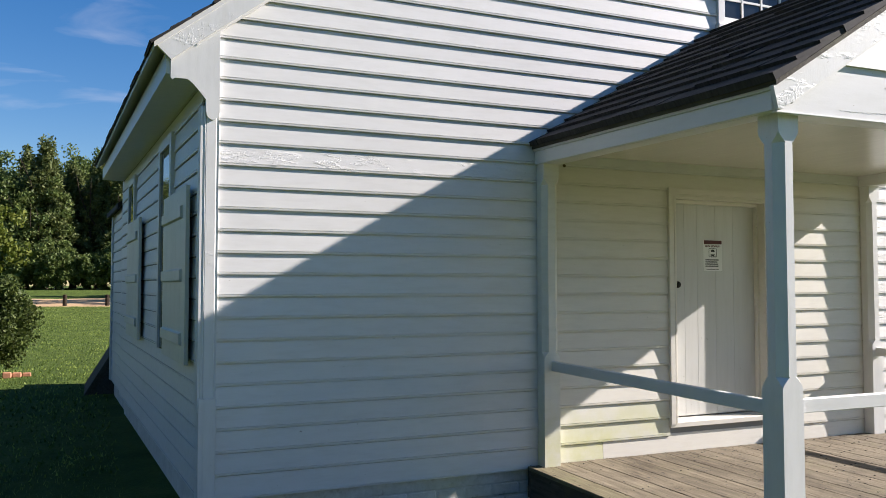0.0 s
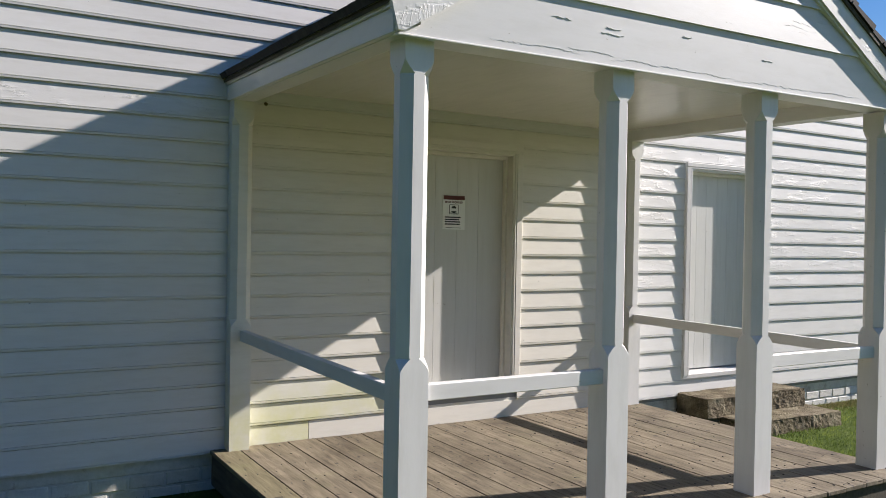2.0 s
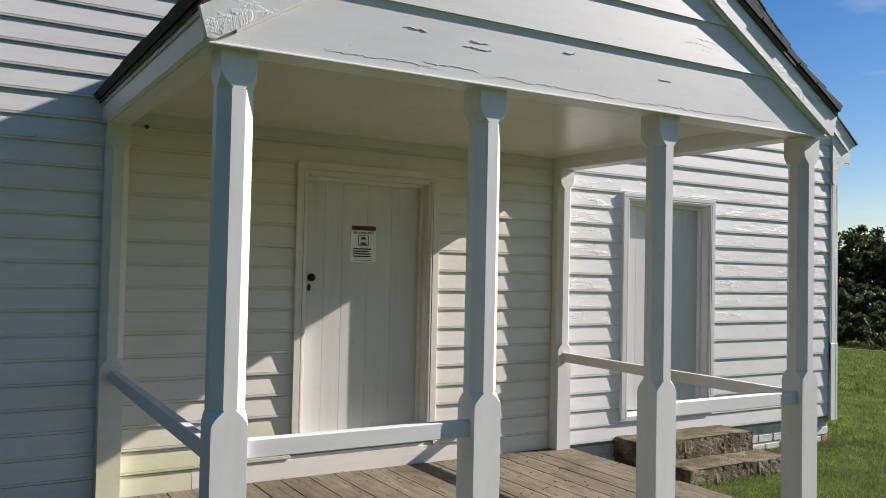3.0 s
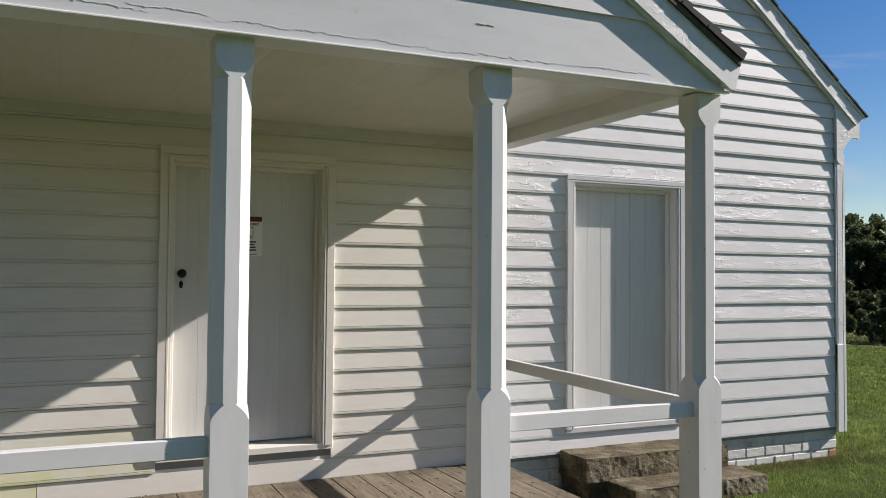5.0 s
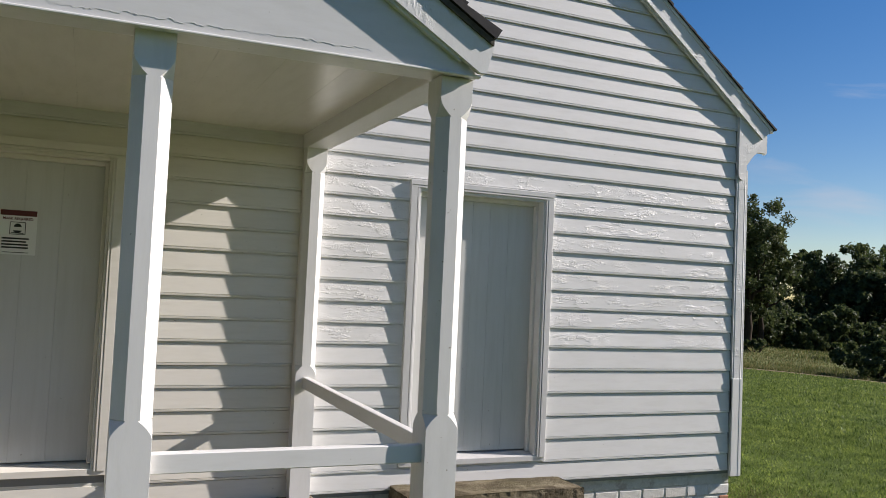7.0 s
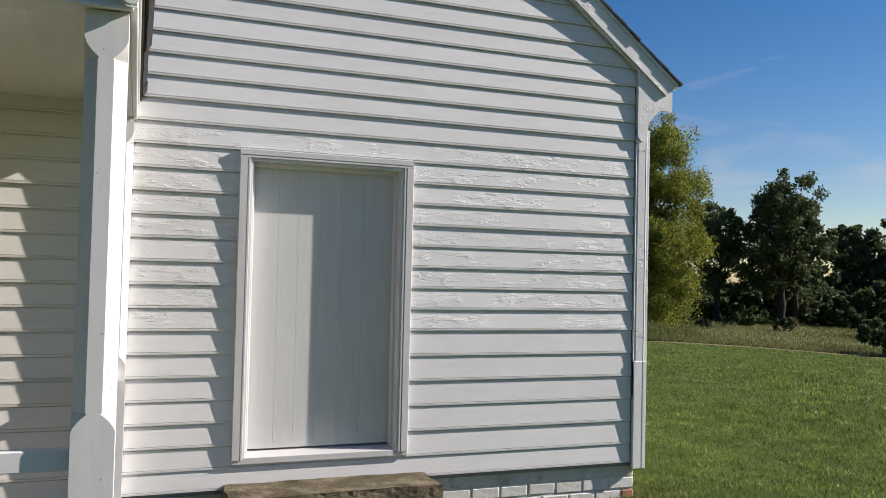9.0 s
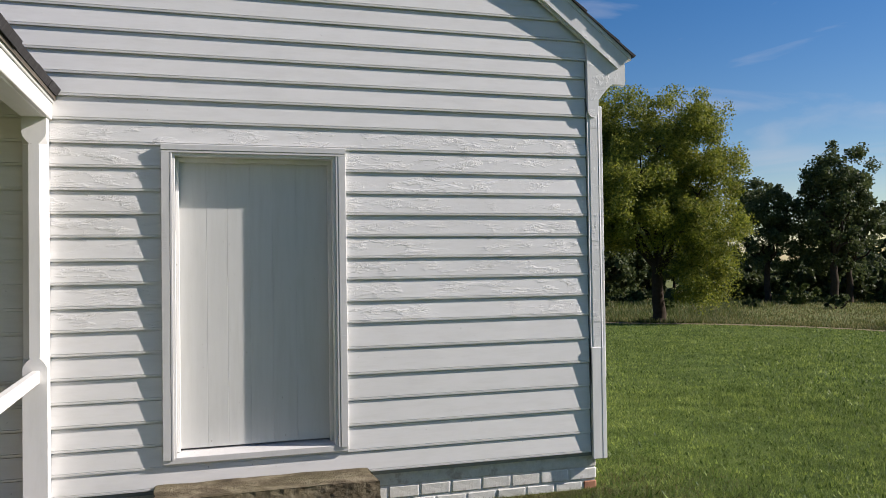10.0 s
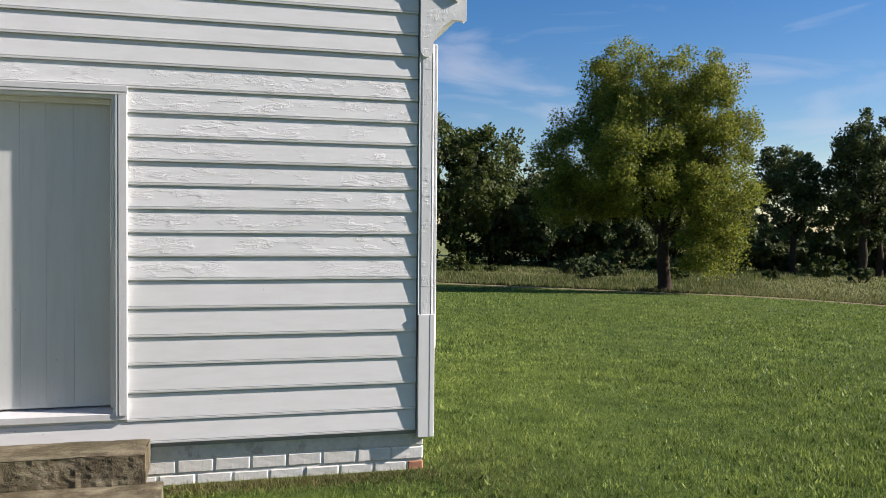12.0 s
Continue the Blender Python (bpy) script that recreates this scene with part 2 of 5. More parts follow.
M_PAPER = simple("white paper", (0.78, 0.78, 0.76), 0.5, 0.04, 5, relief=0.02)
M_INK = simple("black ink", (0.03, 0.03, 0.035), 0.6, 0.05, 5, relief=0.0)
M_MAROON = simple("dark red ink", (0.10, 0.022, 0.022), 0.6, 0.05, 5, relief=0.0)
M_GROUND = ground_material("lawn")
M_MEADOW = simple("rough meadow turf", (0.13, 0.145, 0.055), 0.95, 0.55, 2.5, relief=0.8, spec=0.05)
M_DIRT = simple("dry path earth", (0.21, 0.165, 0.10), 0.95, 0.3, 3, relief=0.4, spec=0.1)
M_ROAD = simple("sandy road gravel", (0.46, 0.31, 0.17), 0.95, 0.25, 3, relief=0.4, spec=0.1)
M_BARK = simple("grey brown bark", (0.042, 0.032, 0.023), 0.95, 0.45, 9, relief=0.9, spec=0.1)
M_LEAF_BIG = leaf_material("yellow green autumn leaves", (0.068, 0.102, 0.016), (0.30, 0.31, 0.045), 0.42)
M_LEAF_DARK = leaf_material("dark green leaves", (0.04, 0.062, 0.024), (0.11, 0.132, 0.05), 0.34)
M_LEAF_MID = leaf_material("mid green leaves", (0.045, 0.072, 0.018), (0.12, 0.14, 0.037), 0.34)
M_LEAF_WEST = leaf_material("sunlit green leaves", (0.055, 0.09, 0.025), (0.15, 0.195, 0.055), 0.36)
M_SHRUB = leaf_material("clipped evergreen leaves", (0.03, 0.052, 0.011), (0.095, 0.125, 0.03), 0.28)
M_CONIFER = leaf_material("conifer needles", (0.06, 0.086, 0.027), (0.155, 0.18, 0.06), 0.34)
M_LEAF_YEL = leaf_material("yellow leaves", (0.085, 0.12, 0.018), (0.18, 0.20, 0.035), 0.36)
M_GRASS = leaf_material("grass blades", (0.03, 0.068, 0.009), (0.28, 0.35, 0.09), 0.35, patch=0.8)
M_STRAW = leaf_material("dry meadow stalks", (0.085, 0.09, 0.032), (0.25, 0.22, 0.095), 0.36)
M_GLASS, gn, gl, gb = material("window glass", 0.03, 0.6)
gb.inputs["Base Color"].default_value = (0.02, 0.025, 0.03, 1)


# ---- mesh helpers ----
def part(name, bm, mat, parent=None, label="", smooth=False):
    me = bpy.data.meshes.new(name)
    bmesh.ops.recalc_face_normals(bm, faces=bm.faces)
    bm.to_mesh(me)
    bm.free()
    me.materials.append(mat)
    if smooth:
        for p in me.polygons:
            p.use_smooth = True
    ob = new(name, me)
    if parent is not None:
        ob.parent = parent
    if label:
        ob["label"] = label
    return ob


def empty(name, at=(0, 0, 0)):
    ob = new(name)
    ob.location = at
    ob.empty_display_size = 0.2
    return ob


def add_box(bm, x0, x1, y0, y1, z0, z1, bevel=0.0):
    r = bmesh.ops.create_cube(bm, size=1.0)
    vs = r["verts"]
    for v in vs:
        v.co = Vector((x0 + (v.co.x + 0.5) * (x1 - x0), y0 + (v.co.y + 0.5) * (y1 - y0), z0 + (v.co.z + 0.5) * (z1 - z0)))
    if bevel:
        es = list({e for v in vs for e in v.link_edges})
        bmesh.ops.bevel(bm, geom=es, offset=bevel, segments=1, affect="EDGES")
    return vs


def box(name, x0, x1, y0, y1, z0, z1, mat, parent=None, label="", bevel=0.004):
    bm = bmesh.new()
    add_box(bm, x0, x1, y0, y1, z0, z1, bevel)
    return part(name, bm, mat, parent, label)


def add_prism(bm, pts, axis, a, b):
    """A prism of the outline pts between a and b along the axis."""
    def at(p, d):
        return {"x": (d, p[0], p[1]), "y": (p[0], d, p[1]), "z": (p[0], p[1], d)}[axis]
    lo = [bm.verts.new(at(p, a)) for p in pts]
    hi = [bm.verts.new(at(p, b)) for p in pts]
    bm.faces.new(lo)
    bm.faces.new(hi[::-1])
    for i in range(len(pts)):
        j = (i + 1) % len(pts)
        bm.faces.new((lo[i], hi[i], hi[j], lo[j]))


def prism(name, pts, axis, a, b, mat, parent=None, label="", bevel=0.0):
    bm = bmesh.new()
    add_prism(bm, pts, axis, a, b)
    if bevel:
        bmesh.ops.bevel(bm, geom=list(bm.edges), offset=bevel, segments=1, affect="EDGES")
    return part(name, bm, mat, parent, label)


def sag(ob):
    """The porch has settled a little towards its outer edge, more so in the west."""
    for v in ob.data.vertices:
        w = ob.matrix_basis @ v.co
        v.co.z -= (0.05 - 0.007 * (w.x - 3.5)) * (5.75 - w.y) / 2.45
    return ob


def quads(name, co, n_per, mat, parent=None, kind=""):
    """A mesh of many separate faces from an array (faces * n_per, 3)."""
    me = bpy.data.meshes.new(name)
    nf = len(co) // n_per
    me.vertices.add(len(co))
    me.vertices.foreach_set("co", np.asarray(co, dtype=np.float32).ravel())
    me.loops.add(nf * n_per)
    me.loops.foreach_set("vertex_index", np.arange(nf * n_per, dtype=np.int32))
    me.polygons.add(nf)
    me.polygons.foreach_set("loop_start", np.arange(0, nf * n_per, n_per, dtype=np.int32))
    me.update(calc_edges=True)
    me.materials.append(mat)
    ob = new(name, me)
    if parent is not None:
        ob.parent = parent
    if kind:
        ob["kind"] = kind
    return ob


# ---- ground ----
def smooth01(a, b, t):
    t = min(1.0, max(0.0, (t - a) / (b - a)))
    return t * t * (3 - 2 * t)


def ground_z(x, y):
    """Lawn level by the house; it falls away to the east and rises to the road in the north west."""
    east = smooth01(-4, 12, x - 0.25 * (y - 6))
    d = math.hypot(x - 9.0, y - 0.2)
    az = math.degrees(math.atan2(x - 9.0, y - 0.2))
    drop = 0.90 + 0.35 * smooth01(38, 58, az) * (1 - smooth01(120, 175, az))
    fall = -drop * smooth01(12, 40, d) - 0.6 * smooth01(36, 75, d)
    rise = 0.35 * smooth01(20, 55, y) + 1.1 * smooth01(52, 100, y)
    return -0.31 + east * fall + (1 - east) * rise


def ring_steps(centre, near, far, step, grow):
    v, s, out = 0.0, step, [0.0]
    while v < far:
        v += s
        if v > near:
            s *= grow
        out.append(v)
    return sorted({round(centre + k * q, 3) for q in out for k in (-1, 1)})


gx, gy = ring_steps(8.0, 30, 900, 1.0, 1.16), ring_steps(14.0, 36, 900, 1.0, 1.16)
bm = bmesh.new()
grid = [[bm.verts.new((x, y, ground_z(x, y) + (0.02 * noise.noise((x * 0.35, y * 0.35, 0)) if not (0 < x < 12 and 2.8 < y < 13) else 0))) for y in gy] for x in gx]
for i in range(len(gx) - 1):
    for j in range(len(gy) - 1):
        bm.faces.new((grid[i][j], grid[i + 1][j], grid[i + 1][j + 1], grid[i][j + 1]))
ground = part("ground", bm, M_GROUND, smooth=True)
tagged(ground, "mown green lawn falling gently away from the house", "lawn", kind="structure")


def strip(name, line, width, mat, label, category, lift=0.03):
    """A band of ground along a line of plan points."""
    bm = bmesh.new()
    pts = []
    for (ax, ay), (bx, by) in zip(line, line[1:]):
        k = max(2, int(math.hypot(bx - ax, by - ay) / 1.5))
        pts += [(ax + (bx - ax) * i / k, ay + (by - ay) * i / k) for i in range(k)]
    pts.append(line[-1])
    rows = []
    for i, (x, y) in enumerate(pts):
        a, b = pts[max(0, i - 1)], pts[min(len(pts) - 1, i + 1)]
        d = Vector((b[0] - a[0], b[1] - a[1])).normalized()
        w = width * (0.5 + 0.12 * noise.noise((x * 0.4, y * 0.4, 3)))
        row = []
        for k in (-1, -0.4, 0.4, 1):
            px, py = x - d.y * w * k, y + d.x * w * k
            row.append(bm.verts.new((px, py, ground_z(px, py) + (lift if abs(k) < 1 else -0.02))))
        rows.append(row)
    for r, q in zip(rows, rows[1:]):
        for i in range(3):
            bm.faces.new((r[i], q[i], q[i + 1], r[i + 1]))
    return tagged(part(name, bm, mat, smooth=True), label, category, kind="structure")


# ---- house: main dimensions ----
WX0, WX1 = 0.87, 11.18      # outer faces of the side walls
WY, BACK = 5.80, 12.0       # front board plane, rear wall
BASE = -0.05                # bottom of the siding
RX, SLOPE = 5.985, 0.78     # ridge line, pitch
TIP_L, TIP_R, TIP_Z = 0.50, 11.47, 3.08
RIDGE = TIP_Z + (RX - TIP_L) * SLOPE


def roof_z(x):
    return TIP_Z + (x - TIP_L) * SLOPE if x < RX else TIP_Z + (TIP_R - x) * SLOPE


D1 = (4.86, 5.915, 0.215, 2.20)   # front door opening x0 x1 z0 z1
D2 = (8.035, 9.125, 0.175, 2.205)  # second door opening
W1 = (5.46, 6.50, 3.80, 5.30)     # upper window opening


# front wall core: columns and bands around the openings, 0.15 m thick
def wall_core():
    bm = bmesh.new()
    y0, y1 = WY + 0.012, WY + 0.17
    xs = [WX0 + 0.02, D1[0], D1[1], D2[0], D2[1], WX1 - 0.02]
    top = 2.6
    for a, b, zs in ((xs[0], xs[1], [(BASE, top)]), (xs[1], xs[2], [(BASE, D1[2]), (D1[3], top)]), (xs[2], xs[3], [(BASE, top)]),
                     (xs[3], xs[4], [(BASE, D2[2]), (D2[3], top)]), (xs[4], xs[5], [(BASE, top)])):
        for z0, z1 in zs:
            add_box(bm, a, b, y0, y1, z0, z1)
    # gable in strips beside and above the upper window
    def slab(x0, x1, z0, z1f):
        pts = [(x0, z0), (x1, z0), (x1, z1f(x1))]
        if x0 < RX < x1:
            pts.append((RX, z1f(RX)))
        pts.append((x0, z1f(x0)))
        add_prism(bm, pts, "y", y0, y1)
    under = lambda x: roof_z(x) - 0.12
    slab(xs[0], W1[0], top, under)
    slab(W1[1], xs[5], top, under)
    slab(W1[0], W1[1], top, lambda x: W1[2])
    slab(W1[0], W1[1], W1[3], under)
    return part("wall_front", bm, M_INNER)


wall_front = wall_core()
tagged(wall_front, "white painted clapboard gable wall with beaded boards", "wall", kind="structure")


def board_mesh(bm, x0b, x0t, x1b, x1t, z0, z1, y, lip=0.013):
    """One beaded clapboard between two ends that may slope; z0 the lower edge, z1 the lower edge of the board above."""
    prof = [(z0, y + 0.010), (z0, y - lip), (z0 + 0.012, y - lip - 0.001), (z0 + 0.0130, y - lip + 0.007), (z0 + 0.0165, y - lip + 0.007),
            (z0 + 0.0175, y - lip + 0.0015), (z1 - 0.0100, y), (z1 - 0.0092, y + 0.009), (z1 + 0.012, y + 0.009), (z1 + 0.012, y + 0.010)]
    h = z1 + 0.012 - z0
    ends = []
    for xb, xt in ((x0b, x0t), (x1b, x1t)):
        ends.append([bm.verts.new((xb + (xt - xb) * (z - z0) / h, yy, z)) for z, yy in prof])
    a, b = ends
    bm.faces.new(a)
    bm.faces.new(b[::-1])
    for i in range(len(prof)):
        j = (i + 1) % len(prof)
        bm.faces.new((a[i], b[i], b[j], a[j]))


def clapboard(parent, x0, x1, z0, z1, mat, y=WY, sloped=True):
    """A length of siding, cut to the rake where it meets it."""
    def clip(x, z):
        lo = TIP_L + (z + 0.14 - TIP_Z) / SLOPE
        hi = TIP_R - (z + 0.14 - TIP_Z) / SLOPE
        return min(max(x, lo), hi)
    a, b, c, d = (clip(x0, z0), clip(x0, z1), clip(x1, z0), clip(x1, z1)) if sloped else (x0, x0, x1, x1)
    if c - a < 0.02:
        return
    if d < b:
        b = d = (b + d) / 2
    w = random.uniform(-0.002, 0.002)
    bm = bmesh.new()
    board_mesh(bm, a, b, c, d, z0 + w, z1 + w, y + random.uniform(-0.0015, 0.0015), random.uniform(0.0105, 0.0135))
    part("clapboard", bm, mat, parent)


PITCH = 0.1525
edges = [BASE] + [0.119 + PITCH * k for k in range(17)] + [2.559 + 0.147 * k for k in range(1, 34)]
C1 = (4.79, 5.99)      # outer edges of the casings
C2 = (7.965, 9.195)
PX = (3.62, 7.15)      # between the porch pilasters
XL, XR = 0.95, 11.075  # between the corner boards
for z0, z1 in zip(edges, edges[1:]):
    if z0 > RIDGE - 0.2:
        break
    spans = []
    if z1 < 2.27:
        spans = [(XL, 3.50, "L"), (3.60, C1[0] + 0.005, "P"), (C1[1] - 0.005, 7.17, "P"), (7.27, C2[0] + 0.005, "M"), (C2[1] - 0.005, XR, "R")]
        if z1 < 0.2:
            spans = [(XL, 3.50, "L"), (3.60, 7.17, "P"), (7.27, XR, "R")]
    elif z0 < 2.40:
        spans = [(XL, 3.50, "L"), (3.60, 7.17, "P"), (7.27, XR, "M")]
    elif z0 < 3.75:
        spans = [(XL if z0 < 3.0 else 0.5, XR if z0 < 3.0 else 11.5, "T")]
    elif z0 < 5.36:
        spans = [(0.5, W1[0] - 0.06, "T"), (W1[1] + 0.06, 11.5, "T")]
    else:
        spans = [(0.5, 11.5, "T")]
    for a, b, where in spans:
        if where == "R" and z0 < 1.0:
            continue
        if where == "P":
            if z0 < 0.1 and a < 4:
                clapboard(wall_front, a, 4.10, z0, z1, M_ALGAE)
                a = 4.103
            clapboard(wall_front, a, b, z0, z1, M_ALGAE if z0 < 0.4 and b < 4.9 else M_CREAM)
            continue
        mat = M_BOARD
        if where in "RM" and 1.0 < z0 < 2.45:
            mat = M_PEEL
        if where == "L" and 2.2 < z0 < 2.6:
            mat = M_PEEL
        clapboard(wall_front, a, b, z0, z1, mat)
# six newer, wider boards at the foot beside the second door
low = [BASE + 0.18 * k for k in range(6)] + [1.034]
for z0, z1 in zip(low, low[1:]):
    clapboard(wall_front, 7.27 if z0 < 0 else C2[1] - 0.005, XR, z0 + 0.03 if z0 < 0 else z0, z1, M_BOARD)


def corner_post(name, x, side):
    """Corner board with a bead and a newer, thicker foot, and the flat bracket that closes the eave."""
    e = empty(name, (x, WY, BASE))
    w, old = 0.105, M_TRIM_OLD if side > 0 else M_TRIM_WEST
    bm = bmesh.new()
    prof = [(0, 0), (w, 0), (w, -0.024), (w - 0.013, -0.027), (w - 0.017, -0.020), (w - 0.021, -0.026), (0.02, -0.026), (0.014, -0.020), (0.0, -0.024)]
    pts = [(side * px, py) for px, py in prof]
    add_prism(bm, pts, "z", 0.0 if side < 0 else 0.60 - 0.05, 2.70)
    part("corner_board", bm, old, e)
    bm = bmesh.new()
    add_box(bm, min(0, side * (w + 0.004)), max(0, side * (w + 0.004)), -0.034, 0.0, -0.02, 0.835 if side > 0 else 0.70, 0.004)
    add_box(bm, min(side * w * 0.78, side * (w + 0.012)), max(side * w * 0.78, side * (w + 0.012)), -0.036, 0.12, -0.018, 0.835 if side > 0 else 0.70, 0.003)
    part("corner_foot", bm, M_TRIM, e, "newer thicker foot of the corner board")
    box("side_board", min(side * w, side * (w + 0.022)), max(side * w, side * (w + 0.022)), -0.024, 0.10, 0.60, 2.7, old, e)
    # bracket plate, rounded at the foot
    top = lambda px: roof_z(x + px) - 0.15 - BASE
    out = [(0.0, 2.66)] + [(0.045 + 0.045 * math.cos(a), 2.66 + 0.055 * math.sin(a)) for a in [math.pi + math.pi * i / 8 for i in range(9)]]
    out += [(0.092, 2.74), (0.13, 2.79), (0.175, 2.84), (0.215, 2.872), (0.30, 2.872), (0.312, 2.86), (0.325, 2.875), (0.325, 3.03)]
    out = [(side * a, b) for a, b in out]
    out += [(side * 0.325, max(3.03, top(side * 0.325))), (0.0, top(0.0))]
    prism("eave_bracket", out, "y", -0.04, -0.002, old, e)
    return tagged(e, "white corner board with flaking paint and eave bracket", "corner board", kind="structure")


corner_post("trim_corner_east", 11.085, 1)
corner_post("trim_corner_west", 0.955, -1)

# ---- main roof: boards, shingles, rake boards, boxed eaves ----
roof_main = empty("roof_main", (RX, WY, RIDGE))
tagged(roof_main, "steep gable roof with dark weathered wooden shingles", "roof", kind="structure")


def local(ob):
    """Keep a part's world place when it hangs under a thing that is not at the origin."""
    ob.matrix_parent_inverse = Matrix.Translation(-ob.parent.location)
    return ob


def shingle_slope(name, parent, xe, ze, xr, zr, y0, y1, course, mat, thick=0.014, sagging=False):
    """Courses of overlapping shingles from the eave (xe, ze) to the ridge (xr, zr), one object a course."""
    d = Vector((xr - xe, 0, zr - ze))
    length = d.length
    d.normalize()
    up = Vector((-d.z, 0, d.x)) if d.x > 0 else Vector((d.z, 0, -d.x))
    rnd = random.Random(len(name) + int(xe * 10))
    for i in range(int(length / course) + 1):
        bm = bmesh.new()
        y = y0 + 0.004 * (i % 3) + rnd.uniform(0, 0.002)
        while y < y1 - 0.01:
            w = min(rnd.uniform(0.25, 0.7), y1 - y)
            s0 = i * course + rnd.uniform(-0.008, 0.008)
            s1 = min(length, s0 + course * 1.35)
            if s1 - s0 > 0.02:
                t0 = thick * rnd.uniform(1.7, 2.3)
                r0 = rnd.uniform(0.0, 0.004)
                prof = [(s0, 0.0), (s0, t0 + r0), (s1, thick * 0.9), (s1, 0.0)]
                a, b = [], []
                for s, h in prof:
                    p = Vector((xe, 0, ze)) + d * s + up * h
                    a.append(bm.verts.new((p.x, y + 0.002, p.z)))
                    b.append(bm.verts.new((p.x, y + w - 0.002, p.z)))
                bm.faces.new(a)
                bm.faces.new(b[::-1])
                for k in range(4):
                    q = (k + 1) % 4
                    bm.faces.new((a[k], b[k], b[q], a[q]))
            y += w
        if len(bm.verts):
            ob = part("shingle_course", bm, mat, parent)
            if sagging:
                sag(ob)
            local(ob)
        else:
            bm.free()


for xe, sgn in ((TIP_L, 1), (TIP_R, -1)):
    shingle_slope("main", roof_main, xe + 0.005 * sgn, TIP_Z - 0.045, RX, RIDGE - 0.04, WY - 0.09, BACK + 0.1, 0.17, M_SHINGLE, 0.009)
    deck = [(xe + 0.02 * sgn, TIP_Z - 0.033), (RX, RIDGE - 0.045), (RX, RIDGE - 0.08), (xe + 0.02 * sgn, TIP_Z - 0.07)]
    local(prism("roof_sheathing", deck, "y", WY - 0.07, BACK + 0.08, M_TRIM, roof_main, "white painted roof edge boards"))
    rb = [(xe + 0.03 * sgn, TIP_Z - 0.045), (RX, RIDGE - 0.06), (RX, RIDGE - 0.06 - 0.19), (xe + 0.13 * sgn, TIP_Z - 0.14)]
    local(prism("rake_board", rb, "y", WY - 0.062, WY - 0.03, M_TRIM_OLD, roof_main, "white rake board with flaking paint"))
    rm = [(xe + 0.30 * sgn, TIP_Z + 0.27 * SLOPE - 0.205), (RX, RIDGE - 0.245), (RX, RIDGE - 0.275), (xe + 0.30 * sgn, TIP_Z + 0.27 * SLOPE - 0.235)]
    local(prism("rake_moulding", rm, "y", WY - 0.045, WY - 0.016, M_TRIM, roof_main))
    # boxed eave along the side wall
    xo = xe + 0.10 * sgn
    xi = (WX0 - 0.01) if sgn > 0 else (WX1 + 0.01)
    local(prism("eave_box", [(xo, 2.85), (xi, 2.85), (xi, 3.30), (xo + 0.02 * sgn, 3.04), (xo, 3.0)], "y", WY - 0.02, BACK, M_TRIM, roof_main, "white boxed eave"))

# ---- side and back walls, rear wing ----
def side_wall(name, x0, x1, y0, y1, z1, mat, outward, label):
    """A side wall with clapboards as pieces on its outer face."""
    e = box(name, min(x0, x1), max(x0, x1), y0, y1, BASE, z1, M_INNER, bevel=0)
    tagged(e, label, "wall", kind="structure")
    xo = x0 if outward < 0 else x1
    z = BASE
    while z < z1 - 0.05:
        bm = bmesh.new()
        board_mesh(bm, y0, y0, y1, y1, z, min(z + PITCH, z1), 0.0)
        for v in bm.verts:
            v.co = Vector((xo - outward * v.co.y * 1.0, v.co.x, v.co.z))
        part("clapboard", bm, mat, e)
        z += PITCH
    return e


side_wall("wall_west", WX0, WX0 + 0.15, WY + 0.11, BACK, 3.0, M_BOARD, -1, "shaded white clapboard side wall with shuttered windows")
side_wall("wall_east", WX1 - 0.15, WX1, WY + 0.11, BACK, 3.0, M_BOARD, 1, "white clapboard side wall in the sun")
tagged(prism("wall_back", [(WX0, BASE), (WX1, BASE), (WX1, 3.2), (RX, RIDGE - 0.2), (WX0, 3.2)], "y", BACK, BACK + 0.15, M_BOARD), "plain white rear gable wall", "wall", kind="structure")
END = 14.0                  # far end of the low rear wing
side_wall("wall_wing", WX0 + 0.03, WX0 + 0.18, BACK + 0.16, END, 2.55, M_BOARD, -1, "white clapboard wall of the lower rear wing")
tagged(box("foundation_wing", WX0 + 0.08, 4.9, BACK + 0.02, END + 0.1, -0.7, BASE + 0.01, M_MORTAR, bevel=0), "low foundation under the rear wing", "foundation", kind="structure")
tagged(box("wall_wing_end", WX0 + 0.03, 5.0, END, END + 0.15, BASE, 2.5, M_BOARD, bevel=0), "plain white end wall of the rear wing", "wall", kind="structure")
tagged(box("trim", WX0 + 0.0, WX0 + 0.12, END - 0.16, END - 0.02, BASE, 2.5, M_TRIM), "white corner board of the rear wing", "trim", kind="structure")
wing_roof = empty("roof_wing", (2.8, 13.3, 4.0))
tagged(wing_roof, "dark shingled lean roof of the rear wing", "roof", kind="structure")
local(prism("roof_sheathing", [(WX0 - 0.06, 2.56), (3.0, 4.2), (5.4, 2.50), (5.4, 2.43), (3.0, 4.1), (WX0 - 0.06, 2.49)], "y", BACK + 0.16, END + 0.2, M_SHINGLE, wing_roof))
tagged(box("floor", WX0 + 0.2, WX1 - 0.2, WY + 0.2, BACK - 0.05, -0.02, 0.10, M_INNER, bevel=0), "plain floor inside the house", "floor", kind="structure")

# foundation core under the siding
fc = box("foundation", WX0 + 0.05, WX1 - 0.05, WY + 0.045, BACK, -0.60, BASE + 0.02, M_MORTAR, bevel=0)
tagged(fc, "low whitewashed brick foundation under the siding", "foundation", kind="structure")


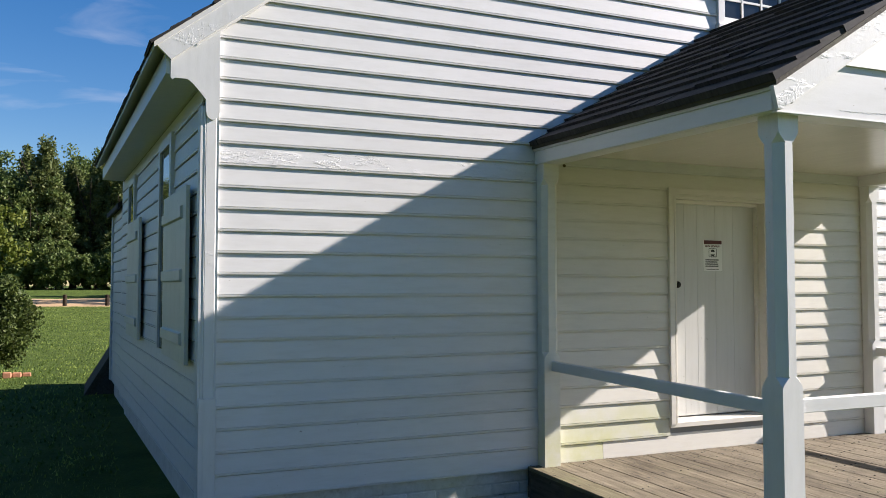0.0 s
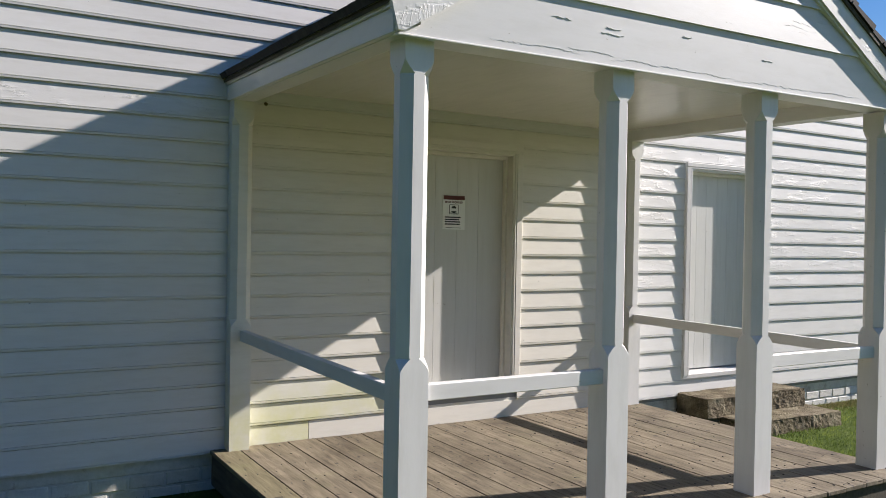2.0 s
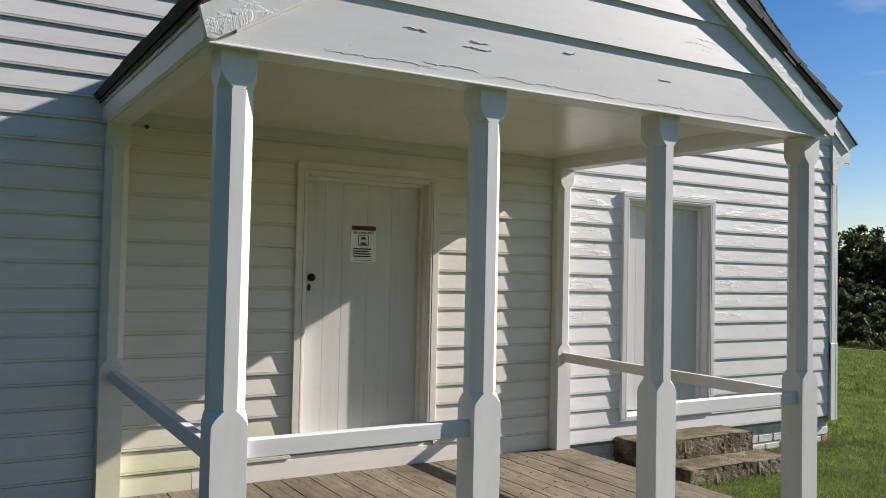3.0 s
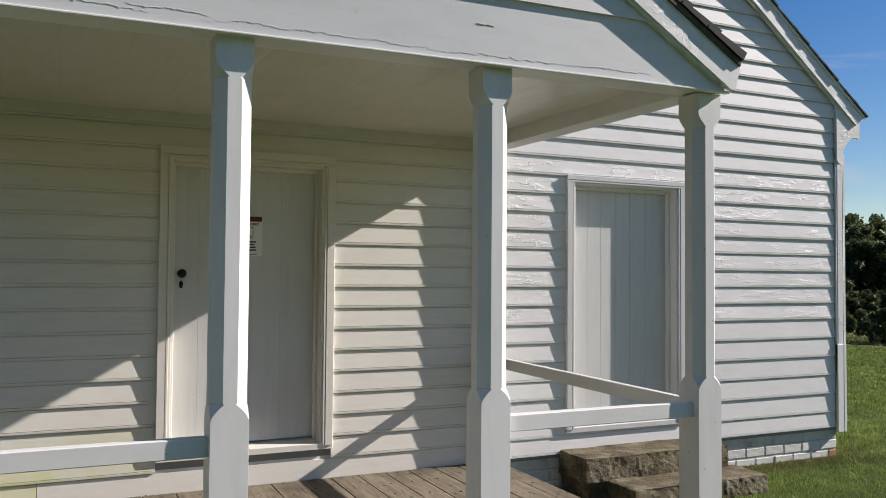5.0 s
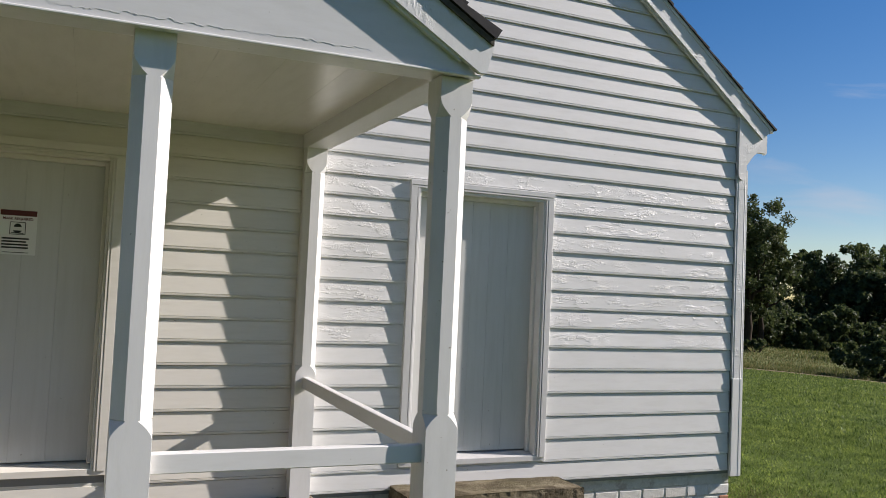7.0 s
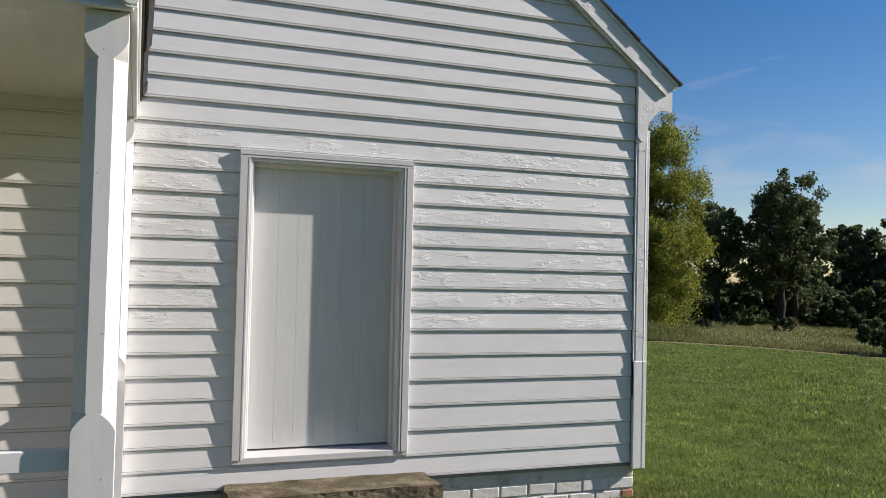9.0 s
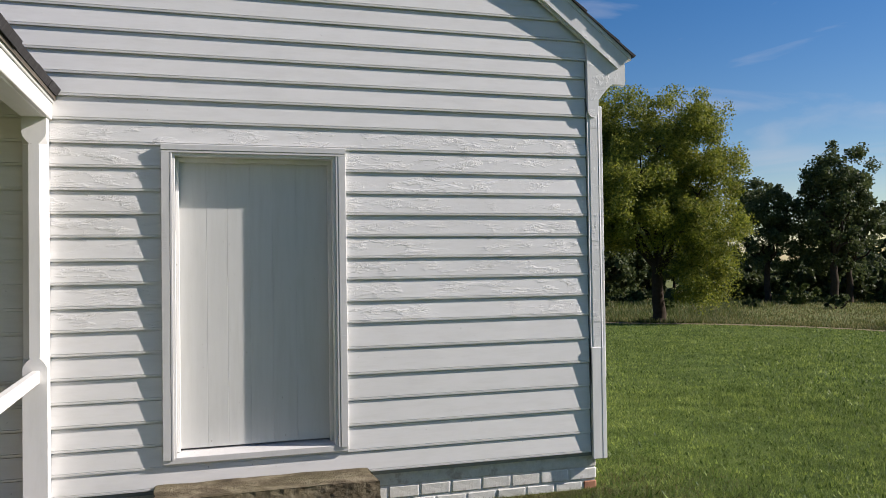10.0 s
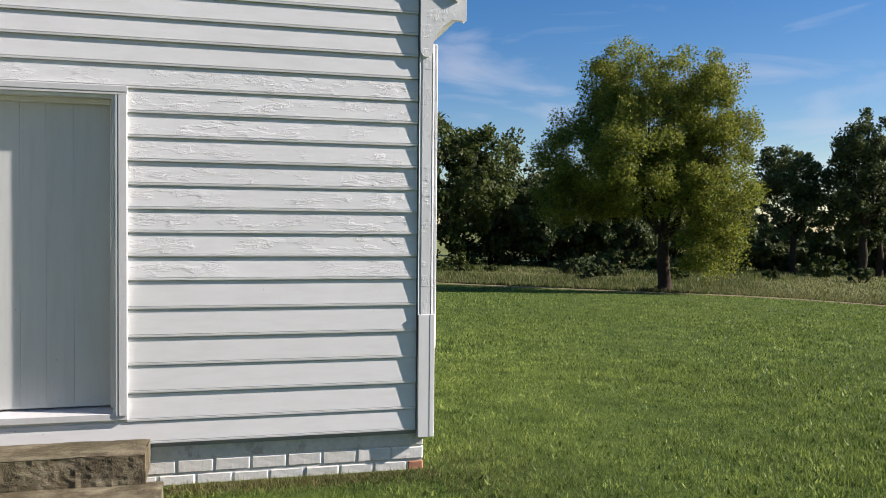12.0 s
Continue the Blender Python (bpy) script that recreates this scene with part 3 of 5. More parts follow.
# the old house is out of square: its west side runs outward to the back
def skew_west(ob):
    if ob.type == "MESH":
        for v in ob.data.vertices:
            w = min(1.0, max(0.0, (RX - v.co.x) / (RX - WX0)))
            v.co.x -= 0.05 * max(0.0, v.co.y - WY - 0.11) * w
    for c in ob.children:
        skew_west(c)


for name in ("wall_west", "wall_wing", "wall_wing_end", "wall_back", "foundation", "foundation_wing", "trim", "roof_main", "roof_wing"):
    skew_west(bpy.data.objects[name])


# ---- doors ----
def plank_door(name, o, c, planks, label, frame_mat, case_mat):
    x0, x1, z0, z1 = o
    e = empty(name, ((x0 + x1) / 2, WY, z0))
    tagged(e, label, "door", kind="structure")
    yf, yl = WY - 0.030, WY + 0.105
    # casing: two legs and a head, mitred, with an outer back band
    for side in (0, 1):
        a, b = (c[0], x0) if side == 0 else (x1, c[1])
        sx = 1 if side == 0 else -1
        ox, ix = (a, b) if side == 0 else (b, a)
        pts = [(ox, WY + 0.012), (ox, yf - 0.004), (ox + sx * 0.003, yf - 0.006), (ix - sx * 0.020, yf - 0.006), (ix - sx * 0.019, yf + 0.004), (ix - sx * 0.014, yf + 0.004), (ix - sx * 0.013, yf - 0.004), (ix - sx * 0.002, yf - 0.004), (ix, yf - 0.002), (ix, WY + 0.012)]
        local(prism("casing", pts, "z", z0, z1, case_mat, e))
    pts = [(WY + 0.012, z1), (yf - 0.003, z1), (yf - 0.005, z1 + 0.002), (yf - 0.005, z1 + 0.013), (yf + 0.004, z1 + 0.014), (yf + 0.004, z1 + 0.019), (yf - 0.007, z1 + 0.020), (yf - 0.007, c[2] - 0.003), (yf - 0.005, c[2]), (WY + 0.012, c[2])]
    local(prism("casing_head", pts, "x", c[0], c[1], case_mat, e))
    # jambs line the opening, stops stand in it
    for a, b in ((x0, x0 + 0.018), (x1 - 0.018, x1)):
        local(box("jamb", a, b, WY - 0.02, WY + 0.17, z0, z1, frame_mat, e, bevel=0.002))
    local(box("jamb_head", x0 + 0.018, x1 - 0.018, WY - 0.02, WY + 0.17, z1 - 0.02, z1, frame_mat, e, bevel=0.002))
    for a, b in ((x0 + 0.018, x0 + 0.042), (x1 - 0.042, x1 - 0.018)):
        local(box("door_stop", a, b, yl - 0.045, yl - 0.002, z0 + 0.03, z1 - 0.02, frame_mat, e, bevel=0.003))
    local(box("door_stop", x0 + 0.042, x1 - 0.042, yl - 0.045, yl - 0.002, z1 - 0.05, z1 - 0.02, frame_mat, e, bevel=0.003))
    sill = [(WY + 0.17, z0 + 0.035), (WY + 0.17, z0 - 0.01), (yf + 0.004, z0 - 0.030), (yf + 0.004, z0 + 0.012)]
    local(prism("sill", sill, "x", c[0] - 0.002, c[1] + 0.002, case_mat, e, bevel=0.002))
    leaf = empty("door_leaf")
    leaf.parent = e
    xs = [x0 + 0.022] + planks + [x1 - 0.022]
    for a, b in zip(xs, xs[1:]):
        bm = bmesh.new()
        add_box(bm, a + 0.0002, b - 0.0002, yl + random.uniform(0, 0.0006), yl + 0.035, z0 + 0.042, z1 - 0.026, 0.0016)
        local_ob = part("plank", bm, M_DOOR, leaf)
        local_ob.matrix_parent_inverse = Matrix.Translation(-e.location)
    return e, leaf, yl


door_1, leaf_1, yl = plank_door("door_1", D1, (*C1, 2.275), [5.064, 5.21, 5.42, 5.63], "closed cream white plank door under the porch", M_CREAM, M_CREAM)
door_2, leaf_2, yl = plank_door("door_2", D2, (*C2, 2.262), [8.254, 8.391, 8.545, 8.697, 8.86], "closed white plank door above two stone steps", M_TRIM, M_CASING)
for bm_name, r, z, depth in (("door_knob", 0.030, 1.425, 0.05),):
    bm = bmesh.new()
    bmesh.ops.create_uvsphere(bm, u_segments=20, v_segments=12, radius=r)
    bmesh.ops.scale(bm, vec=(1, 0.7, 1), verts=bm.verts)
    bmesh.ops.translate(bm, vec=(4.95, yl - 0.05, z), verts=bm.verts)
    r2 = bmesh.ops.create_cone(bm, cap_ends=True, segments=20, radius1=0.012, radius2=0.012, depth=0.05)
    bmesh.ops.rotate(bm, cent=(0, 0, 0), matrix=Matrix.Rotation(math.pi / 2, 3, "X"), verts=r2["verts"])
    bmesh.ops.translate(bm, vec=(4.95, yl - 0.022, z), verts=r2["verts"])
    ob = part(bm_name, bm, M_IRON, leaf_1, "round black iron knob", smooth=True)
    ob.matrix_parent_inverse = Matrix.Translation(-door_1.location)
bm = bmesh.new()
add_prism(bm, [(4.95 + 0.013 * math.cos(a), 1.352 + 0.024 * math.sin(a)) for a in [2 * math.pi * i / 16 for i in range(16)]], "y", yl - 0.006, yl + 0.002)
add_box(bm, 4.941, 4.959, yl - 0.010, yl - 0.004, 1.325, 1.358, 0.001)
ob = part("keyhole_cover", bm, M_IRON, leaf_1, "black iron keyhole cover")
ob.matrix_parent_inverse = Matrix.Translation(-door_1.location)

# notice taped to the porch door
NX, NZ = 5.388, 1.55
notice = empty("notice", (NX, yl - 0.001, NZ))
tagged(notice, "white paper notice in a plastic sleeve taped to the door", "notice")
local(box("sheet", NX - 0.108, NX + 0.108, yl - 0.0035, yl - 0.0015, NZ, NZ + 0.279, M_PAPER, notice, bevel=0))
local(box("header_bar", NX - 0.100, NX + 0.105, yl - 0.0055, yl - 0.0035, NZ + 0.245, NZ + 0.279, M_MAROON, notice, "dark red printed bar", bevel=0))


def words(text, size, x, z, mat, parent):
    cu = bpy.data.curves.new("lettering", "FONT")
    cu.body, cu.size, cu.extrude, cu.offset = text, size, 0.0004, 0.0006
    cu.align_x, cu.align_y = "CENTER", "CENTER"
    tmp = bpy.data.objects.new("lettering", cu)
    scene.collection.objects.link(tmp)
    me = bpy.data.meshes.new_from_object(tmp.evaluated_get(bpy.context.evaluated_depsgraph_get()))
    bpy.data.objects.remove(tmp)
    me.materials.append(mat)
    ob = new("lettering", me)
    ob.matrix_basis = pose(x, yl - 0.0046, z, 90, 0, 0)
    ob.parent = parent
    return local(ob)


words("MASK REQUIRED", 0.0225, NX, NZ + 0.225, M_MAROON, notice)
bm = bmesh.new()
# rounded square frame with a plain face sign
add_box(bm, NX - 0.042, NX + 0.042, yl - 0.0052, yl - 0.0036, NZ + 0.202, NZ + 0.206)
add_box(bm, NX - 0.042, NX + 0.042, yl - 0.0052, yl - 0.0036, NZ + 0.126, NZ + 0.130)
add_box(bm, NX - 0.045, NX - 0.041, yl - 0.0052, yl - 0.0036, NZ + 0.129, NZ + 0.203)
add_box(bm, NX + 0.041, NX + 0.045, yl - 0.0052, yl - 0.0036, NZ + 0.129, NZ + 0.203)
part_ob = part("pictogram_frame", bm, M_INK, notice)
local(part_ob)
bm = bmesh.new()
add_prism(bm, [(NX + 0.022 * math.cos(a), NZ + 0.174 + 0.022 * math.sin(a)) for a in [math.pi * i / 12 for i in range(13)]], "y", yl - 0.005, yl - 0.0036)
add_prism(bm, [(NX + 0.024 * math.cos(a), NZ + 0.152 + 0.014 * math.sin(a)) for a in [math.pi + math.pi * i / 12 for i in range(13)]], "y", yl - 0.005, yl - 0.0036)
add_box(bm, NX - 0.034, NX + 0.034, yl - 0.005, yl - 0.0036, NZ + 0.133, NZ + 0.139)
local(part("pictogram", bm, M_INK, notice))
for i, w in enumerate((0.152, 0.138, 0.148, 0.150)):
    local(box("text_bar", NX - 0.085, NX - 0.085 + w, yl - 0.0045, yl - 0.0035, NZ + 0.096 - i * 0.019, NZ + 0.106 - i * 0.019, M_INK, notice, bevel=0))
local(box("text_bar", NX - 0.075, NX + 0.07, yl - 0.0045, yl - 0.0035, NZ + 0.012, NZ + 0.016, M_INK, notice, bevel=0))

# ---- upper window ----
win = empty("window_1", ((W1[0] + W1[1]) / 2, WY, W1[2]))
tagged(win, "white sash window in the gable above the porch roof", "window", kind="structure")
for a, b in ((W1[0] - 0.08, W1[0]), (W1[1], W1[1] + 0.08)):
    local(box("casing", a, b, WY - 0.03, WY + 0.012, W1[2], W1[3], M_TRIM, win))
local(box("casing_head", W1[0] - 0.08, W1[1] + 0.08, WY - 0.03, WY + 0.012, W1[3], W1[3] + 0.09, M_TRIM, win))
local(box("window_sill", W1[0] - 0.10, W1[1] + 0.10, WY - 0.06, WY + 0.10, W1[2] - 0.05, W1[2], M_TRIM, win))
cols, rows_n = 4, 6
pw, ph = (W1[1] - W1[0] - 0.10) / cols, (W1[3] - W1[2] - 0.10) / rows_n
bm = bmesh.new()
for i in range(cols + 1):
    w = 0.05 if i in (0, cols) else 0.02
    xm = W1[0] + 0.05 + i * pw
    xa = W1[0] if i == 0 else xm - w / 2
    add_box(bm, xa if i else W1[0], W1[1] if i == cols else (W1[0] + 0.05 if i == 0 else xm + w / 2), WY + 0.05, WY + 0.085, W1[2], W1[3])
part_ob = local(part("sash", bm, M_TRIM, win))
bm = bmesh.new()
for j in range(rows_n + 1):
    zm = W1[2] + 0.05 + j * ph
    w = 0.05 if j in (0, rows_n) else 0.02
    add_box(bm, W1[0] + 0.05, W1[1] - 0.05, WY + 0.052, WY + 0.083, zm - w / 2, zm + w / 2)
local(part("muntin", bm, M_TRIM, win))
for i in range(cols):
    for j in range(rows_n):
        local(box("pane", W1[0] + 0.05 + i * pw, W1[0] + 0.05 + (i + 1) * pw, WY + 0.064, WY + 0.068, W1[2] + 0.05 + j * ph, W1[2] + 0.05 + (j + 1) * ph, M_GLASS, win, bevel=0))

# ---- porch ----
porch = empty("porch", (5.385, 4.5, -0.02))
tagged(porch, "white wooden porch with chamfered posts and a gabled shingle roof", "porch")
PFY = 3.31            # front face of the posts
PW = 0.147            # post width
POST_X = [3.615, 4.825, 5.982, 7.207]
DECK_Z = -0.02


def add_post(bm, x0, x1, y0, y1, z0, z1, c, back=True, foot=0.86):
    """A post, square at head and foot, chamfered between with curved stops."""
    def ring(z, ch):
        pts = [(x0 + ch, y0), (x1 - ch, y0), (x1, y0 + ch), (x1, y1 - (ch if back else 0.0)), (x1 - (ch if back else 0.0), y1), (x0 + (ch if back else 0.0), y1), (x0, y1 - (ch if back else 0.0)), (x0, y0 + ch)]
        return [bm.verts.new((px, py, z)) for px, py in pts]
    eps = 0.0006
    seq = [(z0, eps), (foot, eps), (foot + 0.017, c * 0.15), (foot + 0.034, c * 0.42), (foot + 0.050, c * 0.75), (foot + 0.064, c * 1.12), (foot + 0.068, c), (z1 - 0.175, c), (z1 - 0.171, c * 1.12), (z1 - 0.155, c * 0.75), (z1 - 0.138, c * 0.42), (z1 - 0.12, c * 0.15), (z1 - 0.10, eps), (z1, eps)]
    rings = [ring(z, ch) for z, ch in seq]
    bm.faces.new(rings[0])
    bm.faces.new(rings[-1][::-1])
    for r, q in zip(rings, rings[1:]):
        for i in range(8):
            j = (i + 1) % 8
            bm.faces.new((r[i], r[j], q[j], q[i]))


for i, px in enumerate(POST_X):
    bm = bmesh.new()
    add_post(bm, px - PW / 2, px + PW / 2, PFY, PFY + PW, DECK_Z - 0.05, 2.362, 0.046)
    local(part("post", bm, M_SPECK if i == 3 else M_TRIM, porch))
for x0, x1, mat in ((3.478, 3.622, M_ALGAE), (7.15, 7.292, M_TRIM)):
    bm = bmesh.new()
    add_post(bm, x0, x1, 5.68, WY - 0.011, DECK_Z, 2.397, 0.04, back=False, foot=0.826)
    local(part("pilaster", bm, mat, porch, "half post against the wall" if mat is M_TRIM else "half post with green algae at its foot"))

# mud nest in the corner above the half post
bm = bmesh.new()
bmesh.ops.create_icosphere(bm, subdivisions=2, radius=0.014)
for v in bm.verts:
    v.co *= 1 + 0.35 * noise.noise(v.co * 60)
    v.co += Vector((3.735, WY - 0.02, 2.405))
tagged(part("wasp_nest", bm, M_STONE), "small brown mud wasp nest under the porch ceiling", "wasp nest")

# rails: front left and right bays, both sides
for a, b in ((POST_X[0] + PW / 2, POST_X[1] - PW / 2), (POST_X[2] + PW / 2, POST_X[3] - PW / 2)):
    bm = bmesh.new()
    add_box(bm, a - 0.004, b + 0.012, PFY + 0.035, PFY + 0.085, 0.722, 0.798, 0.004)
    local(part("rail", bm, M_RAIL_X, porch))
for x0, x1 in ((3.545, 3.592), (7.20, 7.247)):
    bm = bmesh.new()
    vs = add_box(bm, x0, x1, PFY + PW - 0.004, 5.70, 0.735, 0.812, 0.004)
    for v in bm.verts:
        v.co.z -= 0.02 * (5.70 - v.co.y) / 2.3
    local(part("rail", bm, M_RAIL_Y, porch))

# beams, ceiling, gable
PS = 0.605
PXE, PRX = (3.435, 7.335), 5.385
PEZ = 2.565          # top of the roof boards at the eave
PRZ = PEZ + (PRX - PXE[0]) * PS


def proof_z(x):
    return PEZ + (x - PXE[0]) * PS if x < PRX else PEZ + (PXE[1] - x) * PS


FY = 3.262
for x0, x1 in ((3.49, 3.625), (7.145, 7.28)):
    local(sag(box("side_beam", x0, x1, FY + 0.03, WY, 2.395, 2.56, M_RAIL_Y, porch)))
for x0, x1, sx in ((3.462, 3.49, 1), (7.28, 7.308, -1)):
    local(sag(box("fascia", x0, x1, FY + 0.012, WY - 0.003, 2.397, 2.505, M_RAIL_Y, porch)))
    xo = x0 - 0.012 if sx > 0 else x1 + 0.012
    local(sag(box("fascia_strip", min(xo, xo + sx * 0.03), max(xo, xo + sx * 0.03), FY + 0.005, WY - 0.003, 2.505, 2.566, M_RAIL_Y, porch)))
local(sag(box("front_beam", 3.625, 7.145, FY + 0.03, 3.46, 2.396, 2.56, M_TRIM, porch)))
ceil = empty("ceiling")
ceil.parent = porch
x = 3.60
while x < 7.17:
    ob = sag(box("plank", x, min(x + 0.298, 7.17) - 0.0003, 3.45, WY, 2.497, 2.515, M_CEIL, ceil, bevel=0.0006))
    ob.matrix_parent_inverse = Matrix.Translation(-porch.location)
    x += 0.298
# gable boards
friezes = []
fz = [2.396, 2.69, 2.93, 3.17, 3.41, 3.62]
for i, (z0, z1) in enumerate(zip(fz, fz[1:])):
    a0 = PXE[0] + (z0 + 0.06 - PEZ) / PS + 0.06
    a1 = PXE[0] + (z1 + 0.06 - PEZ) / PS + 0.06
    a0, a1 = max(a0, 3.485), max(a1, 3.485)
    b0, b1 = 2 * PRX - a0, 2 * PRX - a1
    bm = bmesh.new()
    yb = FY + 0.03
    prof = [(z0, yb), (z0, FY + 0.006 - (0.012 if i else 0)), (z1 + 0.015, FY + 0.010), (z1 + 0.015, yb)]
    ends = []
    for xb, xt in ((a0, a1), (b0, b1)):
        ends.append([bm.verts.new((xb + (xt - xb) * (z - z0) / (z1 + 0.015 - z0), yy, z)) for z, yy in prof])
    bm.faces.new(ends[0])
    bm.faces.new(ends[1][::-1])
    for k in range(4):
        j = (k + 1) % 4
        bm.faces.new((ends[0][k], ends[1][k], ends[1][j], ends[0][j]))
    friezes.append(local(sag(part("frieze_board", bm, M_FRIEZE, porch, "wide front board with flaking paint"))))


def paint_curl(parent, x, z, length, y, rnd):
    """A ragged lip of paint that has lifted along a crack."""
    bm = bmesh.new()
    n = max(5, int(length / 0.010))
    rows = []
    for k in range(n + 1):
        t = k / n
        px = x + length * t
        pz = z + min(1, 2.5 * length) * (0.020 * noise.noise((px * 5, z * 9, 1)) + 0.010 * noise.noise((px * 29, z * 9, 5))) + 0.0035 * rnd.uniform(-1, 1)
        h = (0.0004 + 0.0013 * rnd.random()) * min(1, 6 * t, 6 * (1 - t)) + 0.0002
        rows.append([bm.verts.new(p) for p in ((px, y + 0.004, pz - 0.001), (px, y - h * 0.8, pz + 0.001), (px, y - h, pz + h * 1.1), (px, y + 0.004, pz + h * 3.0))])
    for p, q in zip(rows, rows[1:]):
        for k in range(4):
            bm.faces.new((p[k], p[(k + 1) % 4], q[(k + 1) % 4], q[k]))
    bm.faces.new(rows[0])
    bm.faces.new(rows[-1][::-1])
    sag(part("paint_curl", bm, M_FRIEZE, parent))


curl_rnd = random.Random(12)
for board, x, z, length in ((0, 3.95, 2.435, 0.55), (0, 4.42, 2.45, 0.30), (0, 4.70, 2.43, 0.95), (0, 5.62, 2.425, 0.75), (0, 6.35, 2.43, 0.45), (0, 4.32, 2.59, 0.12), (0, 4.62, 2.55, 0.16), (0, 4.66, 2.58, 0.10), (0, 5.85, 2.56, 0.09),
                            (0, 5.2, 2.61, 0.08), (1, 6.02, 2.76, 0.30), (1, 5.98, 2.79, 0.40), (1, 6.1, 2.82, 0.28), (1, 6.16, 2.735, 0.45), (1, 6.3, 2.85, 0.25), (1, 5.45, 2.73, 0.18), (1, 4.75, 2.74, 0.14), (1, 6.25, 2.79, 0.3), (2, 5.9, 3.02, 0.3)):
    paint_curl(friezes[board], x, z, length, FY + (0.006 if board == 0 else -0.004 + 0.05 * (z - fz[board])), curl_rnd)
local(sag(box("frieze_bead", 3.475, 7.295, FY - 0.006, FY + 0.03, 2.385, 2.396, M_RAIL_X, porch, bevel=0.003)))
for xe, sgn in ((PXE[0], 1), (PXE[1], -1)):
    xt = xe - 0.015 * sgn
    rb = [(xt + 0.012 * sgn, PEZ - 0.045), (PRX, PRZ - 0.03), (PRX, PRZ - 0.03 - 0.155), (xt + 0.075 * sgn, PEZ - 0.165), (xt + 0.045 * sgn, PEZ - 0.165)]
    local(sag(prism("rake_board", rb, "y", FY - 0.032, FY - 0.004, M_TRIM_OLD, porch, "rake board with flaking paint")))
    rm = [(xt + 0.16 * sgn, PEZ + 0.13 * PS - 0.19 + 0.01), (PRX, PRZ - 0.185), (PRX, PRZ - 0.21), (xt + 0.16 * sgn, PEZ + 0.13 * PS - 0.215 + 0.01)]
    local(sag(prism("rake_moulding", rm, "y", FY - 0.018, FY + 0.008, M_TRIM, porch)))
    rd = [(xe + 0.005 * sgn, PEZ - 0.018), (PRX, PRZ - 0.02), (PRX, PRZ - 0.05), (xe + 0.005 * sgn, PEZ - 0.045)]
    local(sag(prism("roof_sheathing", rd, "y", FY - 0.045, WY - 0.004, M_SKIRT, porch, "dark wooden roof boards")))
    shingle_slope("porch", porch, xe - 0.006 * sgn, PEZ - 0.02, PRX, PRZ - 0.012, FY - 0.06, WY - 0.006, 0.20, M_SHINGLE, 0.022, True)
local(sag(prism("ridge_cap", [(PRX - 0.10, PRZ - 0.05), (PRX, PRZ + 0.02), (PRX + 0.10, PRZ - 0.05), (PRX, PRZ)], "y", FY - 0.06, WY - 0.006, M_SHINGLE, porch)))

# deck frame
DX0, DX1, DY0 = 3.375, 7.335, 3.16
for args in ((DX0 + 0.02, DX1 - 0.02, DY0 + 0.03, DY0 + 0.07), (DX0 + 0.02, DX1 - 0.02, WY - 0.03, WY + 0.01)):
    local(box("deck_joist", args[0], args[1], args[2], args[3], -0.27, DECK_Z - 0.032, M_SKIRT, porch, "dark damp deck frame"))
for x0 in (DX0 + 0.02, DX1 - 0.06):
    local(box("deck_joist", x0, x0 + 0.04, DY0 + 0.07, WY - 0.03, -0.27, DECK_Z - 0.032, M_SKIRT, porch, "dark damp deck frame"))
for x0 in (3.45, 5.3, 7.15):
    for y0 in (3.24, 5.5):
        local(box("deck_pier", x0, x0 + 0.15, y0, y0 + 0.15, -0.5, -0.27, M_MORTAR, porch))
deck = empty("deck")
deck.parent = porch
local(deck)

# ---- stone steps at the second door ----
def rough_block(name, x0, x1, y0, y1, z0, z1, seed, label):
    """A quarried slab: flat worn top, cleft faces, chipped edges."""
    bm = bmesh.new()
    bmesh.ops.create_cube(bm, size=1.0)
    bmesh.ops.subdivide_edges(bm, edges=list(bm.edges), cuts=47, use_grid_fill=True)
    sx, sy, sz = x1 - x0, y1 - y0, z1 - z0
    for v in bm.verts:
        u = v.co.copy()
        p = Vector((u.x * sx, u.y * sy, u.z * sz))
        q = Vector((p.x * 9 + seed, p.y * 9, p.z * 9))
        top, ex, ey = u.z > 0.49, abs(u.x) > 0.49, abs(u.y) > 0.49
        cleft = 0.8 * noise.noise(Vector((p.x * 26 + seed, p.y * 26, p.z * 10))) + 0.5 * noise.noise(q * 0.5) + 0.5 * noise.noise(Vector((p.x * 55, p.y * 55 + seed, p.z * 40)))
        if ex:
            p.x += math.copysign(1, u.x) * (0.007 * cleft + 0.016 * noise.noise(q * 0.35))
        if ey:
            p.y += math.copysign(1, u.y) * (0.009 * cleft + 0.016 * noise.noise(q * 0.4))
        if top:
            p.z += 0.005 * noise.noise(q * 0.6)
        if top and (ex or ey):
            p.z -= 0.010 * abs(noise.noise(q * 1.3)) + 0.002
            if ey:
                p.y -= math.copysign(0.006, u.y)
            if ex:
                p.x -= math.copysign(0.006, u.x)
        v.co = p + Vector(((x0 + x1) / 2, (y0 + y1) / 2, (z0 + z1) / 2))
    ob = part(name, bm, M_STONE)
    return tagged(ob, label, "stone step", group="stone steps at the door")


rough_block("stone_step", 7.92, 9.33, 5.42, 5.80, -0.17, 0.015, 1.0, "rough brown sandstone slab against the house below the door")
rough_block("stone_step", 7.96, 8.42, 5.45, 5.82, -0.45, -0.172, 7.0, "rough brown sandstone support under the upper step")
rough_block("stone_step", 8.75, 9.30, 5.47, 5.82, -0.45, -0.172, 9.0, "rough brown sandstone support under the upper step")
rough_block("stone_step", 8.12, 9.44, 5.08, 5.46, -0.42, -0.165, 4.0, "lower rough sandstone step standing in the grass")

